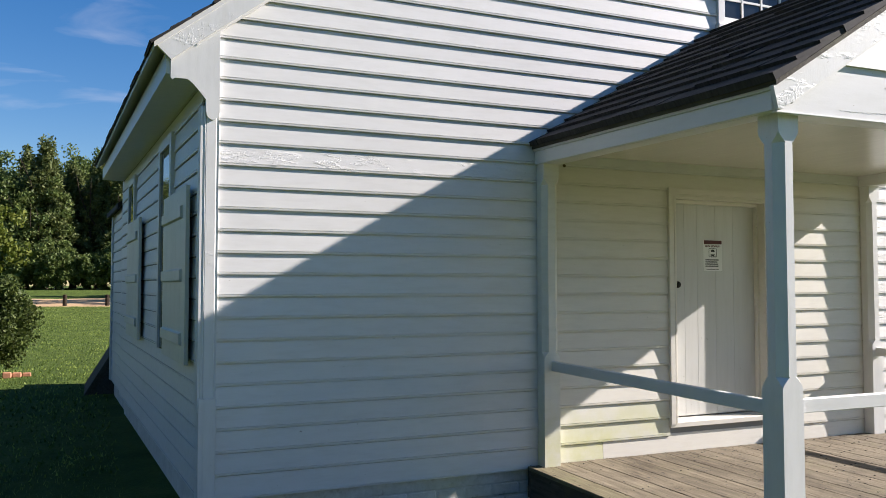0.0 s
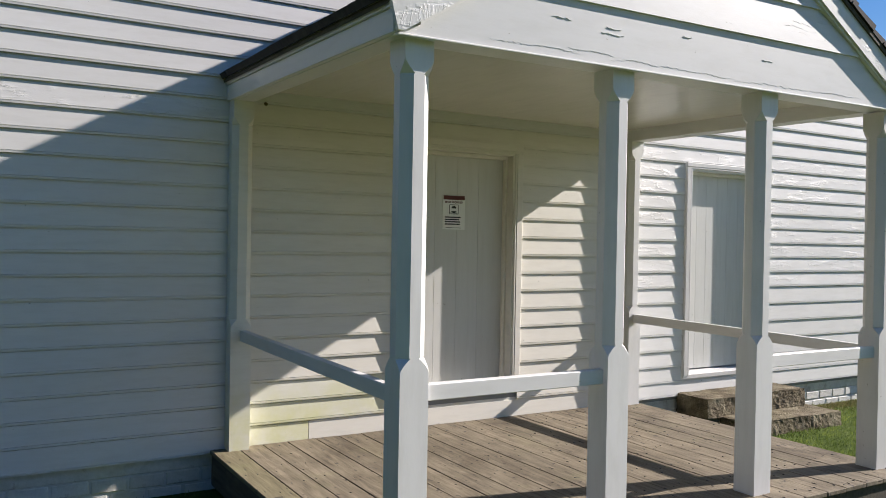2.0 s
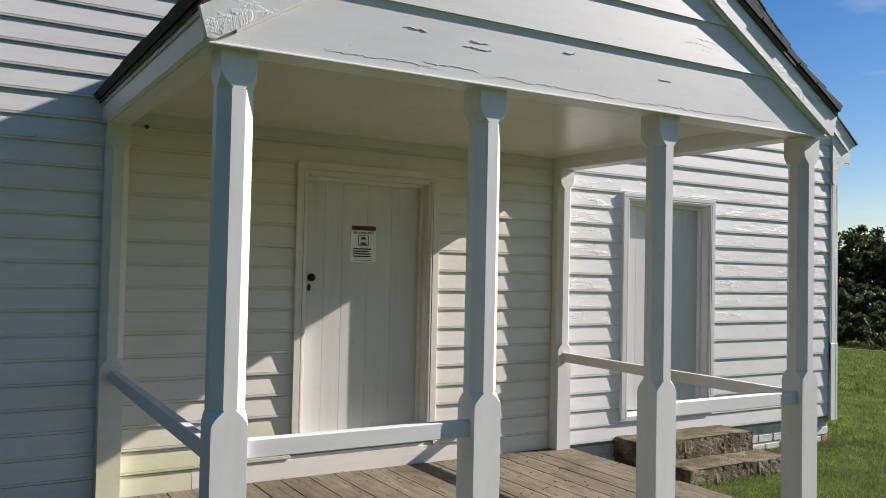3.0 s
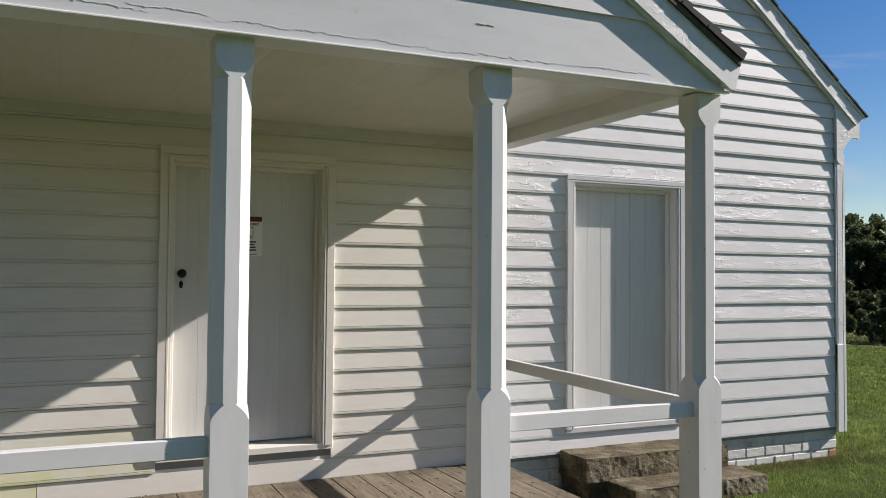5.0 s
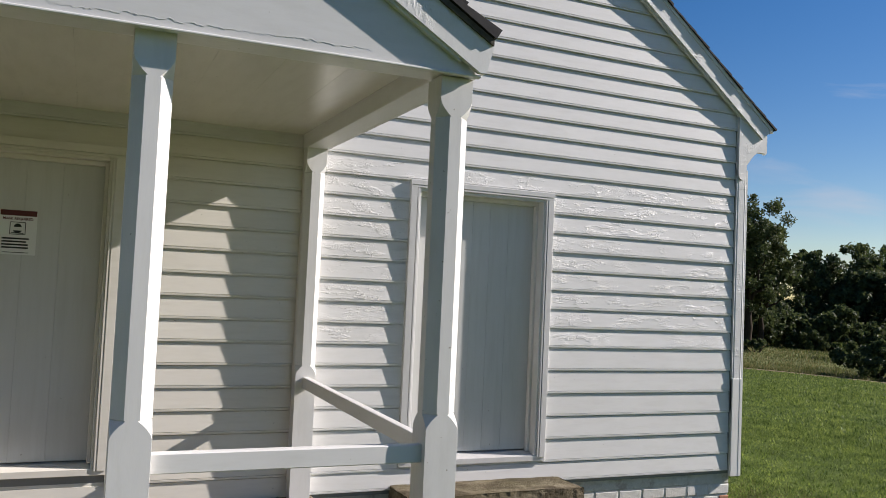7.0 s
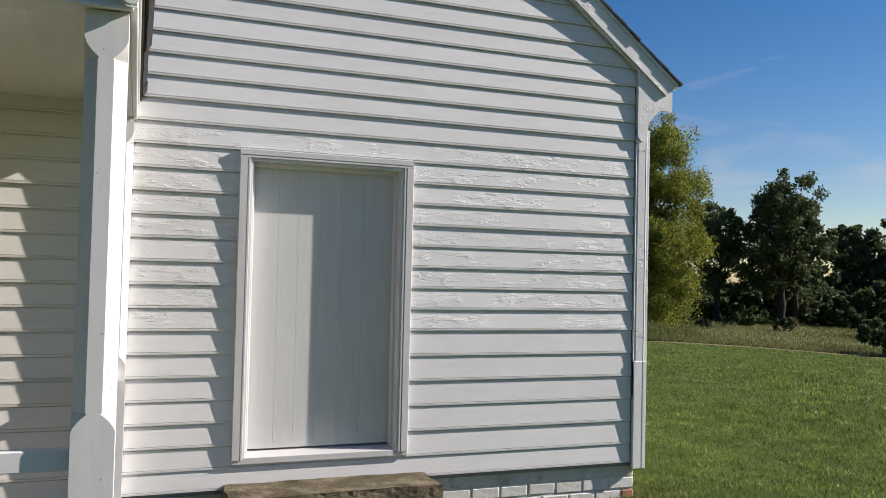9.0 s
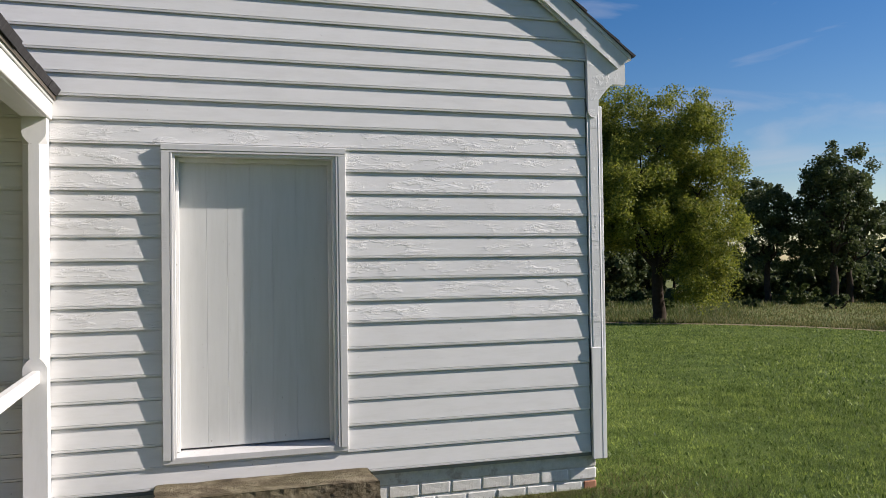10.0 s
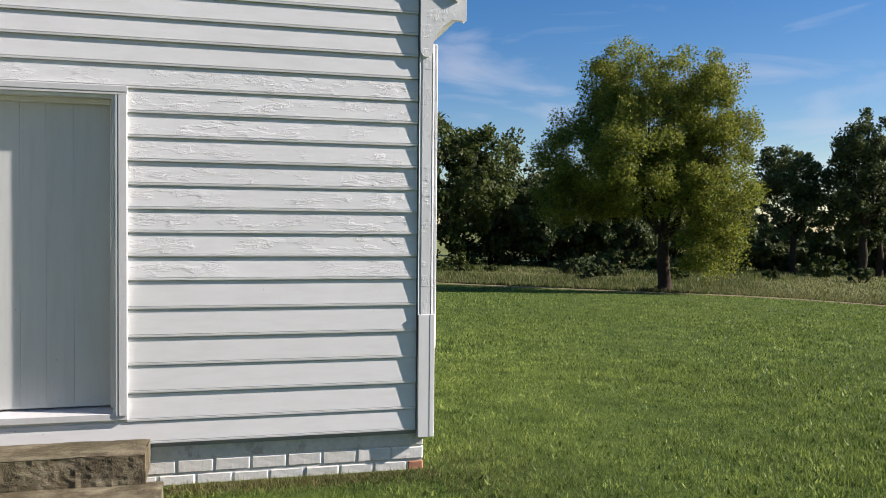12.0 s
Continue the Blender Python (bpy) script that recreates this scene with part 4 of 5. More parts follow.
# ---- shutters on the west wall, cellar hatch ----
def shutter(y0, y1, xa, xb, z0, z1, seed):
    """A batten shutter that stands off the wall; xa and xb: its distance from the wall plane at its two ends."""
    e = empty("shutter", (WX0 - 0.05, y0, z0))
    tagged(e, "cream batten shutter standing off the shaded wall", "shutter", group="west wall shutters")
    ang = math.atan2(xb - xa, y1 - y0)
    L = math.hypot(xb - xa, y1 - y0)
    e.matrix_basis = Matrix.Translation((WX0 - xa, y0, z0)) @ Matrix.Rotation(ang, 4, "Z")
    n = 5
    for i in range(n):
        bm = bmesh.new()
        add_box(bm, -0.015, 0.015, L * i / n + 0.001, L * (i + 1) / n - 0.001, 0, z1 - z0, 0.002)
        part("plank", bm, M_SHUT, e)
    for f in (0.10, 0.46, 0.82):
        bm = bmesh.new()
        z = (z1 - z0) * f
        add_prism(bm, [(-0.015, z), (-0.035, z + 0.012), (-0.035, z + 0.088), (-0.015, z + 0.10)], "y", 0.12 * L, 0.97 * L)
        part("batten", bm, M_SHUT, e)
    return e


shutter(6.19, 7.38, 0.07, 0.13, 0.84, 2.15, 1)
shutter(9.29, 10.58, 0.225, 0.289, 0.84, 2.15, 2)
for k, (y0, y1) in enumerate(((7.23, 8.03), (10.2, 10.95))):
    w = empty("window_%d" % (k + 2), (WX0, y0, 0.8))
    tagged(w, "white framed side window partly behind its shutter", "window", kind="structure")
    for a, b in ((y0, y0 + 0.09), (y1 - 0.09, y1)):
        local(box("window_frame", WX0 - 0.04, WX0 + 0.01, a, b, 0.85, 2.72, M_TRIM, w))
    local(box("window_frame", WX0 - 0.04, WX0 + 0.01, y0 + 0.09, y1 - 0.09, 2.63, 2.72, M_TRIM, w))
    local(box("pane", WX0 - 0.022, WX0 - 0.016, y0 + 0.09, y1 - 0.09, 0.85, 2.63, M_GLASS, w, bevel=0))
    skew_west(w)

hatch = empty("cellar_hatch", (0.4, 14.9, -0.3))
tagged(hatch, "dark sloping wooden cellar hatch against the wall", "cellar hatch")
for y0 in (14.22, 15.6):
    local(prism("hatch_cheek", [(0.75, -0.4), (0.75, 0.48), (0.62, 0.48), (0.14, -0.32), (0.14, -0.4)], "y", y0, y0 + 0.08, M_SKIRT, hatch))
for i in range(3):
    y0 = 14.18 + i * 0.52
    local(prism("hatch_board", [(0.64, 0.49), (0.14, -0.34), (0.11, -0.31), (0.61, 0.53)], "y", y0, y0 + 0.512, M_SKIRT, hatch))

# ---- land beyond: road, path, bollards ----
strip("road", [(-60, 72), (-20, 66), (4, 64), (20, 66), (60, 74)], 15.0, M_ROAD, "pale sandy road across the lawn", "road", 0.04)
EDGE_LINE = [(8, 44), (18.9, 37.2), (25.6, 29.0), (27.9, 27), (29.7, 23), (32, 19.3), (35, 15), (38, 7.8), (38.9, -2.6)]
EDGE_AZ = [math.degrees(math.atan2(x - 9, y)) for x, y in EDGE_LINE]
EDGE_D = [math.hypot(x - 9, y) for x, y in EDGE_LINE]


def lawn_edge(x, y):
    """Metres to the lawn's edge; positive on the lawn."""
    az = np.degrees(np.arctan2(np.asarray(x) - 9, np.asarray(y)))
    far = np.interp(az, EDGE_AZ, EDGE_D, left=500, right=500)
    return far - np.hypot(np.asarray(x) - 9, np.asarray(y))


strip("path", EDGE_LINE, 0.8, M_DIRT, "worn earth track along the lawn's edge", "path", 0.03)
bm = bmesh.new()
fan = []
for k in range(81):
    az = -1.2 + k * 1.5
    d, step, line = float(np.interp(az, EDGE_AZ, EDGE_D)), 1.2, []
    while d < 420:
        x, y = 9 + d * math.sin(radians(az)), d * math.cos(radians(az))
        line.append(bm.verts.new((x, y, ground_z(x, y) + (0.035 if line else -0.03))))
        d += step
        step *= 1.14
        if len(line) == 36:
            break
    fan.append(line)
for p, q in zip(fan, fan[1:]):
    for i in range(min(len(p), len(q)) - 1):
        bm.faces.new((p[i], p[i + 1], q[i + 1], q[i]))
tagged(part("meadow", bm, M_MEADOW, smooth=True), "rough brown and green meadow beyond the mown lawn", "meadow", kind="structure")
for i in range(9):
    x = -14 + i * 2.55
    y = 58.5 - 0.2 * x
    z = ground_z(x, y)
    bm = bmesh.new()
    r = bmesh.ops.create_cone(bm, cap_ends=True, segments=10, radius1=0.14, radius2=0.13, depth=0.9)
    bmesh.ops.translate(bm, vec=(x, y, z + 0.3), verts=bm.verts)
    bmesh.ops.bevel(bm, geom=[e for e in bm.edges if all(v.co.z > z + 0.7 for v in e.verts)], offset=0.03, segments=1, affect="EDGES")
    tagged(part("bollard", bm, M_BARK), "short dark wooden bollard beside the sandy road", "bollard", group="road bollards")


# ---- plants ----
def leaf_cloud(rng, centres, radii, per, size, flat=0.75, hang=0.0):
    """Small quads scattered about clump centres, turned at random."""
    n = len(centres)
    idx = np.repeat(np.arange(n), per)
    d = rng.normal(size=(len(idx), 3))
    d /= np.linalg.norm(d, axis=1, keepdims=True)
    r = rng.random((len(idx), 1)) ** 0.45
    p = centres[idx] + d * r * radii[idx][:, None] * np.array([1, 1, flat])
    if hang:
        p[:, 2] -= hang * rng.random(len(idx)) ** 2
    u = rng.normal(size=(len(idx), 3))
    u /= np.linalg.norm(u, axis=1, keepdims=True)
    v = np.cross(u, rng.normal(size=(len(idx), 3)))
    v /= np.linalg.norm(v, axis=1, keepdims=True)
    s = size * (0.6 + 0.8 * rng.random((len(idx), 1)))
    q = np.stack([p - u * s, p + v * s * 0.6, p + u * s, p - v * s * 0.6], axis=1)
    return q.reshape(-1, 3)


def limb(bm, a, b, ra, rb, seg=7, wob=0.0, rng=None):
    """A tapered, slightly bent round limb."""
    a, b = Vector(a), Vector(b)
    d = (b - a)
    side = d.orthogonal().normalized()
    up = d.normalized().cross(side)
    rings = []
    n = 5
    for i in range(n + 1):
        t = i / n
        c = a + d * t
        if rng is not None and 0 < i < n:
            c += (side * rng.normal() + up * rng.normal()) * wob * d.length
        r = ra + (rb - ra) * t
        rings.append([bm.verts.new(c + (side * math.cos(k * 2 * math.pi / seg) + up * math.sin(k * 2 * math.pi / seg)) * r) for k in range(seg)])
    for r0, r1 in zip(rings, rings[1:]):
        for k in range(seg):
            bm.faces.new((r0[k], r0[(k + 1) % seg], r1[(k + 1) % seg], r1[k]))


def tree(x, y, height, width, mat, seed, label, lean=0.0, lobes_at=(), clear=0.18, clumps=110, per=110, leaf=0.11, name="tree", trunk=0.02, shape="round"):
    rng = np.random.default_rng(seed)
    z = ground_z(x, y) - 0.1
    e = empty(name, (x, y, z))
    tagged(e, label, "tree")
    bm = bmesh.new()
    tr = height * trunk
    fork = Vector((lean * 0.3, 0, height * (clear + 0.1)))
    limb(bm, (0, 0, 0), fork, tr * 1.25, tr * 0.85, 9, 0.012, rng)
    limb(bm, (0, 0, -0.1), (0, 0, 0.35), tr * 1.8, tr * 1.15, 9)
    cs, rs = [], []
    n_main = 9
    ends = []
    for i in range(n_main):
        a = 2 * math.pi * (i + 0.5 * rng.random()) / n_main
        reach = width * 0.5 * (0.45 + 0.45 * rng.random())
        top = height * (0.36 + 0.42 * rng.random())
        if i < 2:
            reach, top = reach * 0.25, height * 0.80
        p = fork + Vector((math.cos(a) * reach + lean, math.sin(a) * reach, top - fork.z))
        limb(bm, fork * (0.75 + 0.25 * rng.random()), p, tr * 0.5, tr * 0.08, 6, 0.04, rng)
        ends.append((fork, p))
        for k in range(4):
            t = 0.35 + 0.6 * rng.random()
            s = fork.lerp(p, t)
            q = s + Vector(rng.normal(size=3)) * width * 0.08
            limb(bm, s, q, tr * 0.16, tr * 0.03, 5, 0.05, rng)
            ends.append((s, q))
    part("trunk", bm, M_BARK, e, smooth=True)
    lobes = [(Vector(rng.normal(size=3)).normalized(), rng.uniform(0.75, 1.18)) for _ in range(14)]
    for u, v, zc, rad in lobes_at:
        for k in range(int(clumps * rad ** 2 / sum(o[3] ** 2 for o in lobes_at))):
            d = Vector(rng.normal(size=3)).normalized() * rad * rng.random() ** 0.28
            u2 = u - 0.55
            cs.append((u2 * 0.87 + v * 0.49 + d.x, -u2 * 0.49 + v * 0.87 + d.y, zc + d.z * 0.9))
            rs.append(rng.uniform(0.32, 0.65))
    while len(cs) < clumps and not lobes_at:
        d = Vector(rng.normal(size=3)).normalized()
        f = sorted(lobes, key=lambda o: -o[0].dot(d))[0][1]
        r = rng.random() ** 0.38 * f
        h = d.z * r * 0.5 + 0.5
        wfac = 1.0 if shape == "round" else max(0.12, 1.15 * (1 - h))
        c = (lean + d.x * r * width * 0.5 * wfac, d.y * r * width * 0.5 * wfac, height * (clear + (1 - clear) * h) * 0.96)
        cs.append(c)
        rs.append(width * rng.uniform(0.055, 0.12))
    co = leaf_cloud(rng, np.array(cs), np.array(rs), per, leaf, 0.8, height * 0.03)
    quads("crown", co, 4, mat, e)
    return e


def bush(x, y, width, height, mat, seed, label, per=120, clumps=60, leaf=0.05, name="bush", depth=None, stem=True, lift=0.0):
    rng = np.random.default_rng(seed)
    z = ground_z(x, y)
    e = empty(name, (x, y, z))
    tagged(e, label, "bush")
    depth = depth or width
    bm = bmesh.new()
    for k in range(5):
        a = k * 1.3
        limb(bm, (0.12 * math.cos(a) * width * 0.4, 0.12 * math.sin(a) * depth * 0.4, -0.05), (0.3 * math.cos(a) * width, 0.3 * math.sin(a) * depth, height * 0.6), 0.035, 0.01, 6, 0.03, rng)
    part("stem", bm, M_BARK, e, smooth=True)
    d = rng.normal(size=(clumps, 3))
    d /= np.linalg.norm(d, axis=1, keepdims=True)
    r = rng.random((clumps, 1)) ** 0.3 * rng.uniform(0.85, 1.05, (clumps, 1))
    cs = d * r * np.array([width * 0.45, depth * 0.45, (height - lift) * 0.46]) + np.array([0, 0, lift + (height - lift) * 0.5])
    rs = np.full(clumps, min(width, height) * 0.14)
    quads("foliage", leaf_cloud(rng, cs, rs, per, leaf, 0.9), 4, mat, e)
    return e


# the big tree beyond the lawn
CROWN = [(-0.4, 0, 6.9, 2.5), (-1.1, 0.3, 8.85, 1.8), (1.6, -0.4, 8.35, 1.75), (2.2, 0.0, 7.2, 1.6), (-2.1, 0.0, 7.3, 1.6), (-2.7, -0.6, 5.6, 1.7), (-3.3, 0.4, 4.2, 1.3), (2.1, 0.2, 6.4, 1.9), (2.3, -0.7, 4.2, 1.8), (2.3, -1.0, 2.3, 1.3), (0.6, 2.2, 5.2, 1.9), (-0.6, -2.0, 5.6, 1.8), (1.2, -1.4, 4.6, 1.6), (-1.4, 0.5, 4.6, 1.5)]
CROWN = [(u, v, zc - 0.25, rad) for u, v, zc, rad in CROWN]
tree(26.3, 29.6, 9.6, 7.0, M_LEAF_BIG, 3, "large broad tree with yellow green autumn leaves at the lawn's edge", clear=0.16, lobes_at=CROWN, clumps=760, per=290, leaf=0.046, trunk=0.024)
# clump to the right of it
tree(46.3, 48.0, 9.6, 6.2, M_LEAF_DARK, 5, "tall green tree standing in the meadow", clear=0.24, clumps=130, per=150, leaf=0.10)
tree(49.6, 45.3, 12.2, 6.0, M_LEAF_DARK, 6, "tall green tree standing in the meadow", clear=0.22, clumps=130, per=150, leaf=0.10)
tree(52.4, 47.0, 10.4, 6.0, M_LEAF_DARK, 7, "dark green tree standing in the meadow", clear=0.18, clumps=105, per=90, leaf=0.16)
# edge of the wood behind
rng0 = np.random.default_rng(21)
wood = [(14, 62, 13), (18.5, 60, 12), (22, 63, 14.5), (26, 61, 14), (30, 64, 13), (34, 62, 10.5), (38, 66, 9.5), (42, 68, 9), (16, 70, 14), (24, 72, 15), (33, 72, 12),
        (47, 78, 10), (53, 76, 9.5), (60, 78, 10), (66, 74, 10), (71, 68, 10.5), (76, 62, 10), (80, 56, 10.5), (84, 50, 10), (87, 43, 11), (90, 36, 10), (92, 29, 10), (62, 84, 12), (84, 62, 12), (94, 46, 12), (45, 86, 11), (50, 70, 8), (55, 68, 8), (60, 68, 8), (44, 72, 8), (65, 64, 8.5)] + [(9 + d * math.sin(radians(a)), d * math.cos(radians(a)), h) for a, d, h in ((38, 88, 11), (41, 84, 10.5), (44, 88, 11), (46.5, 84, 11.5), (49, 82, 11), (51, 86, 11.5), (53.5, 80, 11), (56, 84, 11.5), (58.5, 78, 11), (61, 82, 12), (64, 78, 11.5), (67, 80, 11.5), (36, 92, 11))] + [(39, 58.5, 8.5), (36, 60, 9), (42, 61, 8.5), (33, 59, 9)]
for i, (x, y, h) in enumerate(wood):
    h *= 0.92 if i < 11 else 0.88
    if 35.5 < math.degrees(math.atan2(x - 9, y)) < 45.5 and math.hypot(x - 9, y) > 66:
        h *= 0.5
    tree(x, y, h, h * 0.75, M_LEAF_DARK if i % 3 else M_LEAF_MID, 100 + i, "dark green tree of the wood's edge and of the unseen added belt", clear=0.02, clumps=100, per=130, leaf=0.16, trunk=0.016)
for i, (x, y, w, h) in enumerate([(33.2, 21.8, 3.6, 1.5), (35.5, 20.0, 4.2, 1.8), (38.5, 17.8, 4.6, 1.9), (42, 15, 5.5, 2.0)]):
    bush(x, y, w, h, M_LEAF_DARK, 300 + i, "dark low shrub at the meadow's edge", per=150, clumps=50, leaf=0.07)
for i in range(40):
    a = rng0.uniform(0.62, 1.12)
    d, w = rng0.uniform(66, 74), rng0.uniform(4, 6.5)
    bush(9 + d * math.sin(a), d * math.cos(a), w, w * rng0.uniform(0.45, 0.65), M_LEAF_DARK, 700 + i, "dark thicket below the far wood", per=90, clumps=34, leaf=0.17)
for i in range(60):
    a = rng0.uniform(0.2, 1.15)
    d = rng0.uniform(42, 70)
    x, y = 9 + d * math.sin(a), d * math.cos(a)
    w = rng0.uniform(1.0, 3.2)
    bush(x, y, w, w * rng0.uniform(0.35, 0.6), M_LEAF_MID if i % 2 else M_LEAF_DARK, 400 + i, "low wild shrub in the rough meadow", per=70, clumps=22, leaf=0.09)
# unseen trees added in the west and south-west to cut low sky light
for i in range(22):
    a, d = radians(192 + 114 * i / 21), 38 + 7 * (i % 2) + rng0.uniform(-2, 2)
    h = rng0.uniform(14, 18)
    tree(6 + d * math.sin(a), d * math.cos(a), h, h * 0.72, M_LEAF_DARK if i % 3 else M_LEAF_MID, 800 + i, "dark green tree of the wood's edge and of the unseen added belt", clear=0.02, clumps=90, per=45, leaf=0.30, trunk=0.016)
# west side
bush(-1.75, 17.6, 2.1, 2.0, M_SHRUB, 31, "clipped round evergreen shrub on the lawn", per=260, clumps=150, leaf=0.035, lift=0.12, name="shrub")
bm = bmesh.new()
for k in range(5):
    add_box(bm, -1.30 + 0.16 * (k % 3), -1.15 + 0.16 * (k % 3), 17.3 + 0.11 * k, 17.4 + 0.11 * k, -0.32, -0.20 - 0.02 * k, 0.015)
tagged(part("brick_pile", bm, M_BARE), "loose orange bricks at the foot of the shrub", "bricks")
tree(-6.4, 48, 7.5, 6.0, M_LEAF_YEL, 41, "small tree with yellow green leaves", clear=0.05, clumps=110, per=90, leaf=0.13)
for i, (x, y, h, con) in enumerate([(-12, 92, 17, 0), (-8.5, 90, 16, 0), (-4.2, 88, 19.5, 1), (-1.5, 92, 17, 1), (1.2, 90, 18.5, 1), (3.6, 88, 17.5, 1), (6, 92, 18, 1), (-16, 94, 17, 0), (9, 92, 17, 0), (-10, 96, 18.5, 0), (-3, 97, 19, 0), (0, 98, 18, 0), (-6.0, 88, 14, 0), (-14, 88, 15, 0), (-21, 94, 17, 0), (-6.5, 97, 18, 1), (13, 94, 16, 0)]):
    tree(x, y + 8, h * 0.92, h * (0.42 if con else 0.6), M_CONIFER if con else M_LEAF_WEST, 500 + i, "tall dark conifer at the edge of the wood" if con else "tall dark green tree of the wood's edge and of the unseen added belt",
         clear=0.03, clumps=230, per=105, leaf=0.165, shape="cone" if con else "round")
for i, (x, y, w, h) in enumerate([(-7, 84, 5, 4.5), (-3, 83, 5, 5.0), (0.5, 83, 4.5, 4.0), (3.5, 83, 5, 5.2), (7, 84, 5, 4.5), (-11, 84, 5, 4.5)]):
    bush(x, y + 8, w, h, M_LEAF_WEST, 600 + i, "large dark bush in front of the wood", per=160, clumps=80, leaf=0.15)


# ---- grass ----
def blades(rng, xs, ys, h, lean, width):
    n = len(xs)
    z = np.array([ground_z(a, b) for a, b in zip(xs, ys)]) - 0.01
    a = rng.random(n) * 2 * np.pi
    dx, dy = np.cos(a) * width, np.sin(a) * width
    b = rng.random(n) * 2 * np.pi
    k = lean * rng.random(n) * h
    p0 = np.stack([xs - dx, ys - dy, z], 1)
    p1 = np.stack([xs + dx, ys + dy, z], 1)
    p2 = np.stack([xs + np.cos(b) * k, ys + np.sin(b) * k, z + h], 1)
    return np.stack([p0, p1, p2], 1).reshape(-1, 3)


rng = np.random.default_rng(8)


def lawn_points(n, x0, x1, y0, y1, keep):
    xs, ys = rng.uniform(x0, x1, n), rng.uniform(y0, y1, n)
    m = keep(xs, ys)
    return xs[m], ys[m]


def off_house(x, y):
    return ~((x > 0.45) & (x < 11.2) & (y > 5.82) & ((y < 14.2) | (x > 4))) & ~((x > 3.36) & (x < 7.34) & (y > 3.15) & (y < 5.9)) & ~((x > 8.0) & (x < 9.45) & (y > 5.12) & (y < 5.9))


parts = []
for n, box4, hmin, hmax, wd in ((230000, (8.0, 15.5, 2.5, 10.0), 0.018, 0.045, 0.0028), (170000, (11.0, 22.0, 3.0, 18.0), 0.02, 0.05, 0.005), (170000, (11.0, 36.0, 2.0, 38.0), 0.03, 0.06, 0.017), (30000, (-4.0, 9.0, 2.6, 9.0), 0.02, 0.05, 0.004), (60000, (-7, 4, 8, 58), 0.03, 0.06, 0.016)):
    xs, ys = lawn_points(n, *box4, off_house)
    m = lawn_edge(xs, ys) > 0
    xs, ys = xs[m | (xs < 4)], ys[m | (xs < 4)]
    h = rng.uniform(hmin, hmax, len(xs))
    parts.append(blades(rng, xs, ys, h, 0.9, wd))
xs, ys = lawn_points(170000, 8.0, 24.0, 1.0, 20.0, off_house)
tuft = np.array([noise.noise((a * 2.2, b * 2.2, 2)) + 0.5 * noise.noise((a * 6, b * 6, 4)) for a, b in zip(xs, ys)])
xs, ys = xs[tuft > 0.18], ys[tuft > 0.18]
parts.append(blades(rng, xs, ys, rng.uniform(0.035, 0.065, len(xs)), 1.3, 0.0052))
xs, ys = lawn_points(150000, 10.5, 17.0, 2.2, 9.5, off_house)
tuft = np.array([noise.noise((a * 3.1, b * 3.1, 7)) + 0.6 * noise.noise((a * 9, b * 9, 1)) for a, b in zip(xs, ys)])
xs, ys = xs[tuft > 0.22], ys[tuft > 0.22]
parts.append(blades(rng, xs, ys, rng.uniform(0.035, 0.065, len(xs)), 1.5, 0.0042))
g = quads("grass", np.concatenate(parts), 3, M_GRASS)
nd = 22000
along = rng.uniform(7.4, 13.0, nd)
xs, ys = along, np.where(along < 11.2, 5.78 - np.abs(rng.normal(0, 0.10, nd)), 5.65 + rng.normal(0, 0.45, nd))
keep = off_house(xs, ys) & (rng.random(nd) < np.where(along < 11.2, 1.0, np.clip(1.3 - (along - 11.2), 0, 1)))
dry = quads("dry_grass", blades(rng, xs[keep], ys[keep], rng.uniform(0.015, 0.05, keep.sum()), 1.4, 0.004), 3, M_STRAW)
tagged(dry, "dry trodden grass and leaf litter along the foundation", "grass", kind="stuff")
tagged(g, "short mown green grass blades on the lawn", "grass", kind="stuff")
nm = 170000
az = np.radians(rng.uniform(8, 75, nm))
dd = np.interp(np.degrees(az), EDGE_AZ, EDGE_D) + 0.4 + 42 * rng.random(nm) ** 1.6
xs, ys = 9 + dd * np.sin(az), dd * np.cos(az)
patch = np.array([noise.noise((a * 0.12, b * 0.12, 5)) for a, b in zip(xs, ys)])
h = rng.uniform(0.06, 0.30, len(xs)) * (0.55 + 1.7 * np.clip(patch + 0.15, 0, 1))
half = rng.random(len(xs)) + patch * 0.6 < 0.42
dist = np.hypot(xs - 9, ys)
wd = 0.006 + 0.0006 * dist
g = quads("meadow_grass", blades(rng, xs[half], ys[half], h[half], 0.7, wd[half]), 3, M_STRAW)
tagged(g, "tall dry brown grass and weeds in the rough meadow", "grass", kind="stuff")
g = quads("meadow_weeds", blades(rng, xs[~half], ys[~half], h[~half], 0.8, wd[~half]), 3, M_LEAF_MID)
tagged(g, "tall green weeds in the rough meadow", "weeds", kind="stuff")

# ---- pieces: bricks of the foundation, deck planks ----
bm = bmesh.new()
add_box(bm, WX0 + 0.04, WX1 - 0.04, WY + 0.038, WY + 0.10, BASE - 0.092, BASE + 0.015, 0.006)
part("sill_course", bm, M_BRICK, fc, "smooth whitewashed top course")


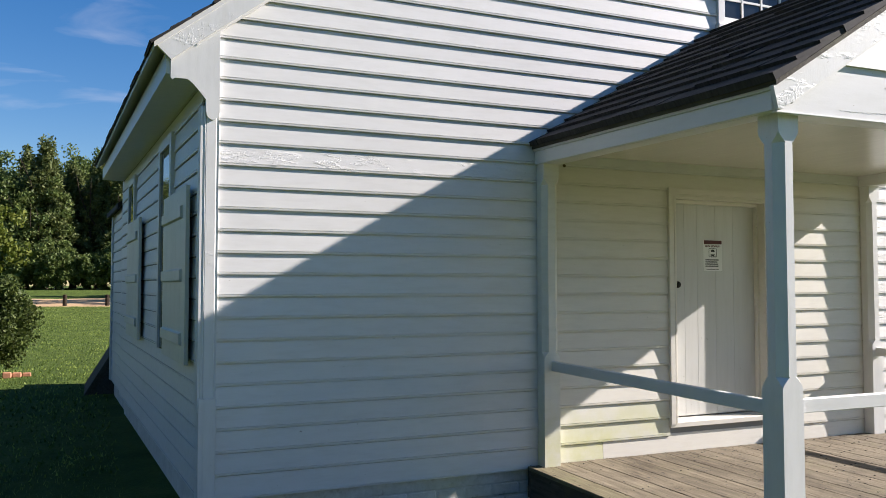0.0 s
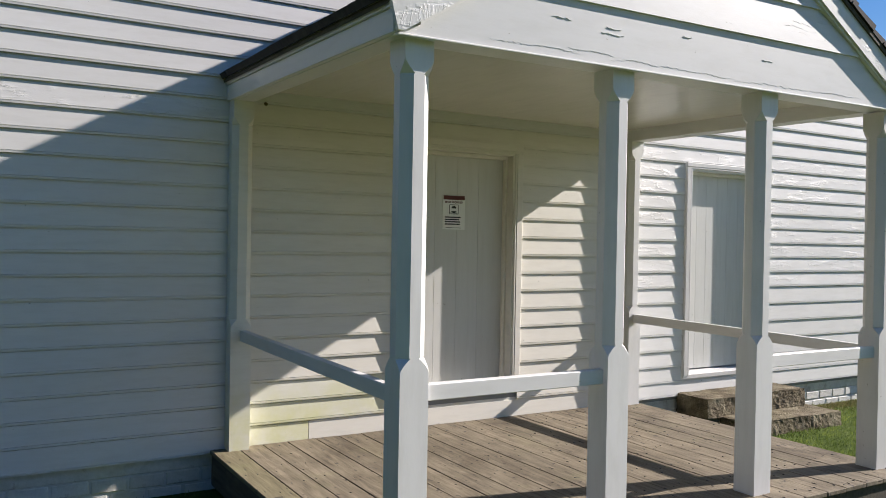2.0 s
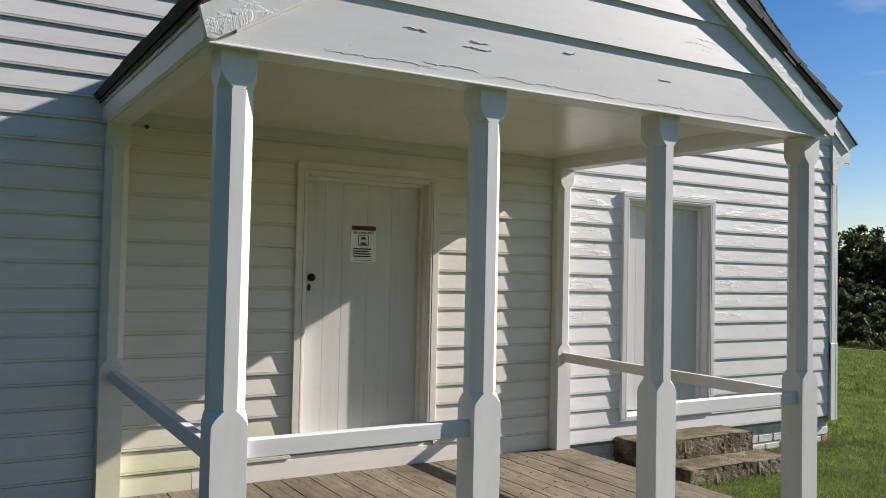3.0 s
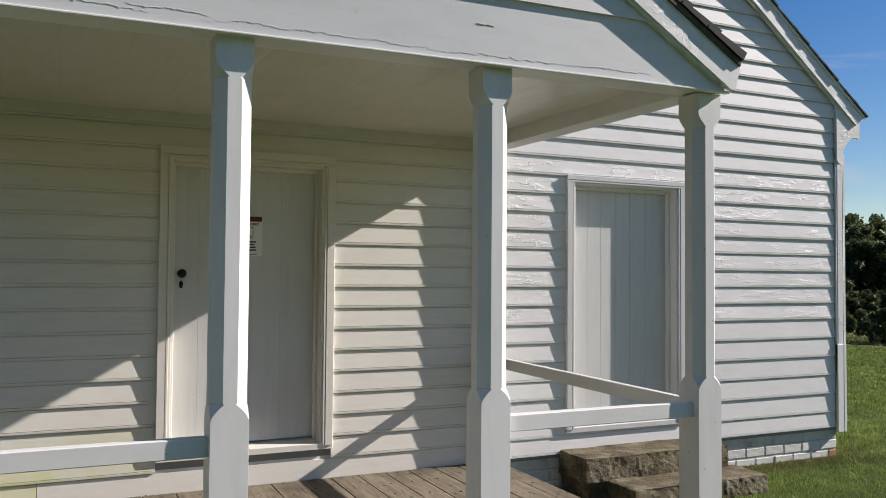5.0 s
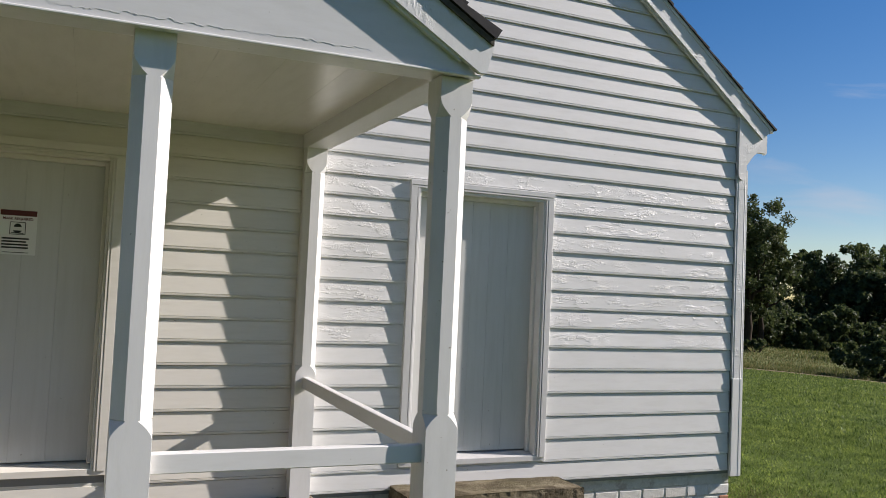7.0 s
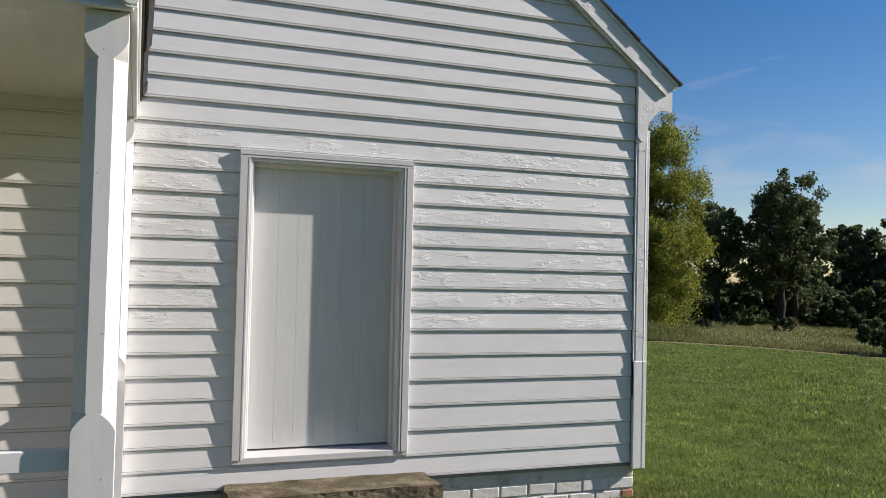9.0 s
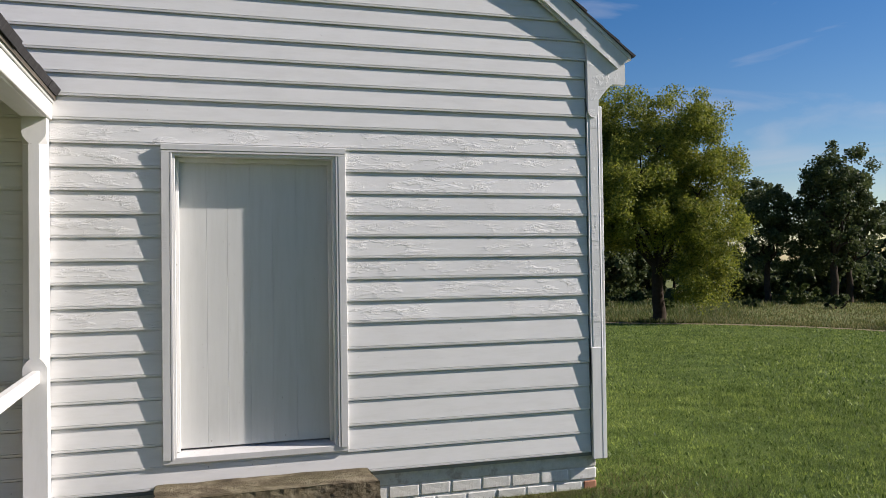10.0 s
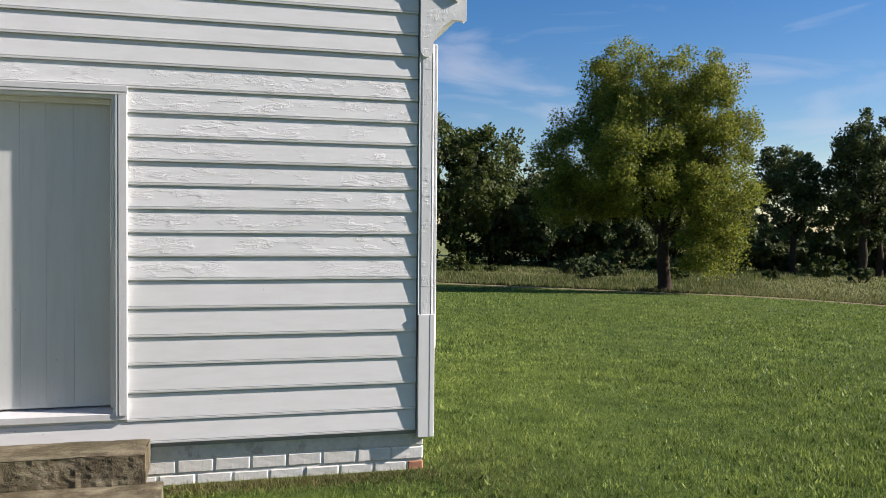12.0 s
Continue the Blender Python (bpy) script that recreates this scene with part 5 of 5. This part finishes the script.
def brick_mesh(w, h, d, seed):
    bm = bmesh.new()
    add_box(bm, -w / 2, w / 2, 0, d, -h / 2, h / 2, 0.011)
    rnd = random.Random(seed)
    for v in bm.verts:
        v.co += Vector((rnd.uniform(-1, 1), rnd.uniform(-1, 1), rnd.uniform(-1, 1))) * 0.0025
    me = bpy.data.meshes.new("brick")
    bmesh.ops.recalc_face_normals(bm, faces=bm.faces)
    bm.to_mesh(me)
    bm.free()
    return me


variants = [brick_mesh(0.231, 0.094, 0.09, s) for s in range(5)]
halves = [brick_mesh(0.113, 0.094, 0.09, s) for s in range(5, 7)]
for me in variants + halves:
    me.materials.append(M_BRICK)
bare = brick_mesh(0.113, 0.094, 0.09, 9)
bare.materials.append(M_BARE)
rnd = random.Random(4)
for c in (1, 2):
    z = BASE - 0.045 - c * 0.0985
    x = WX1 - 0.035 - (0.115 if c % 2 else 0.056)
    first = True
    while x > WX0 + 0.1:
        if first and c % 2 == 0:
            me = bare if c == 2 else halves[0]
        else:
            me = rnd.choice(variants)
        if not 3.55 < x < 7.2:
            ob = new("brick", me)
            ob.location = (x, WY + 0.038 + rnd.uniform(-0.003, 0.003), z + rnd.uniform(-0.002, 0.002))
            ob.rotation_euler = (0, rnd.uniform(-0.008, 0.008), rnd.uniform(-0.012, 0.012))
            ob.parent = fc
        x -= 0.177 if (first and c % 2 == 0) else 0.237
        first = False

x = DX0
i = 0
while x < DX1 - 0.02:
    w = min(rnd.choice((0.185, 0.20, 0.21, 0.215)), DX1 - x)
    bm = bmesh.new()
    add_box(bm, x + 0.0012, x + w - 0.0012, DY0 + rnd.uniform(-0.006, 0.006), WY - 0.02, DECK_Z - 0.03, DECK_Z + rnd.uniform(-0.002, 0.0015), 0.004)
    ob = part("plank", bm, M_MOSSY if i == 0 else M_DECK, deck)
    x += w
    i += 1
bm = bmesh.new()
nx = DX0 + 0.035
while nx < DX1:
    for y in (3.24, 3.62, 4.0, 4.38, 4.76, 5.14, 5.5, 5.72):
        yy = y + rnd.uniform(-0.10, 0.10)
        add_box(bm, nx - 0.003, nx + 0.0035, yy - rnd.uniform(0.004, 0.014), yy + 0.006, DECK_Z - 0.001, DECK_Z + 0.0018)
    nx += rnd.uniform(0.055, 0.085)
part("nailing", bm, M_IRON, deck)["kind"] = "stuff"
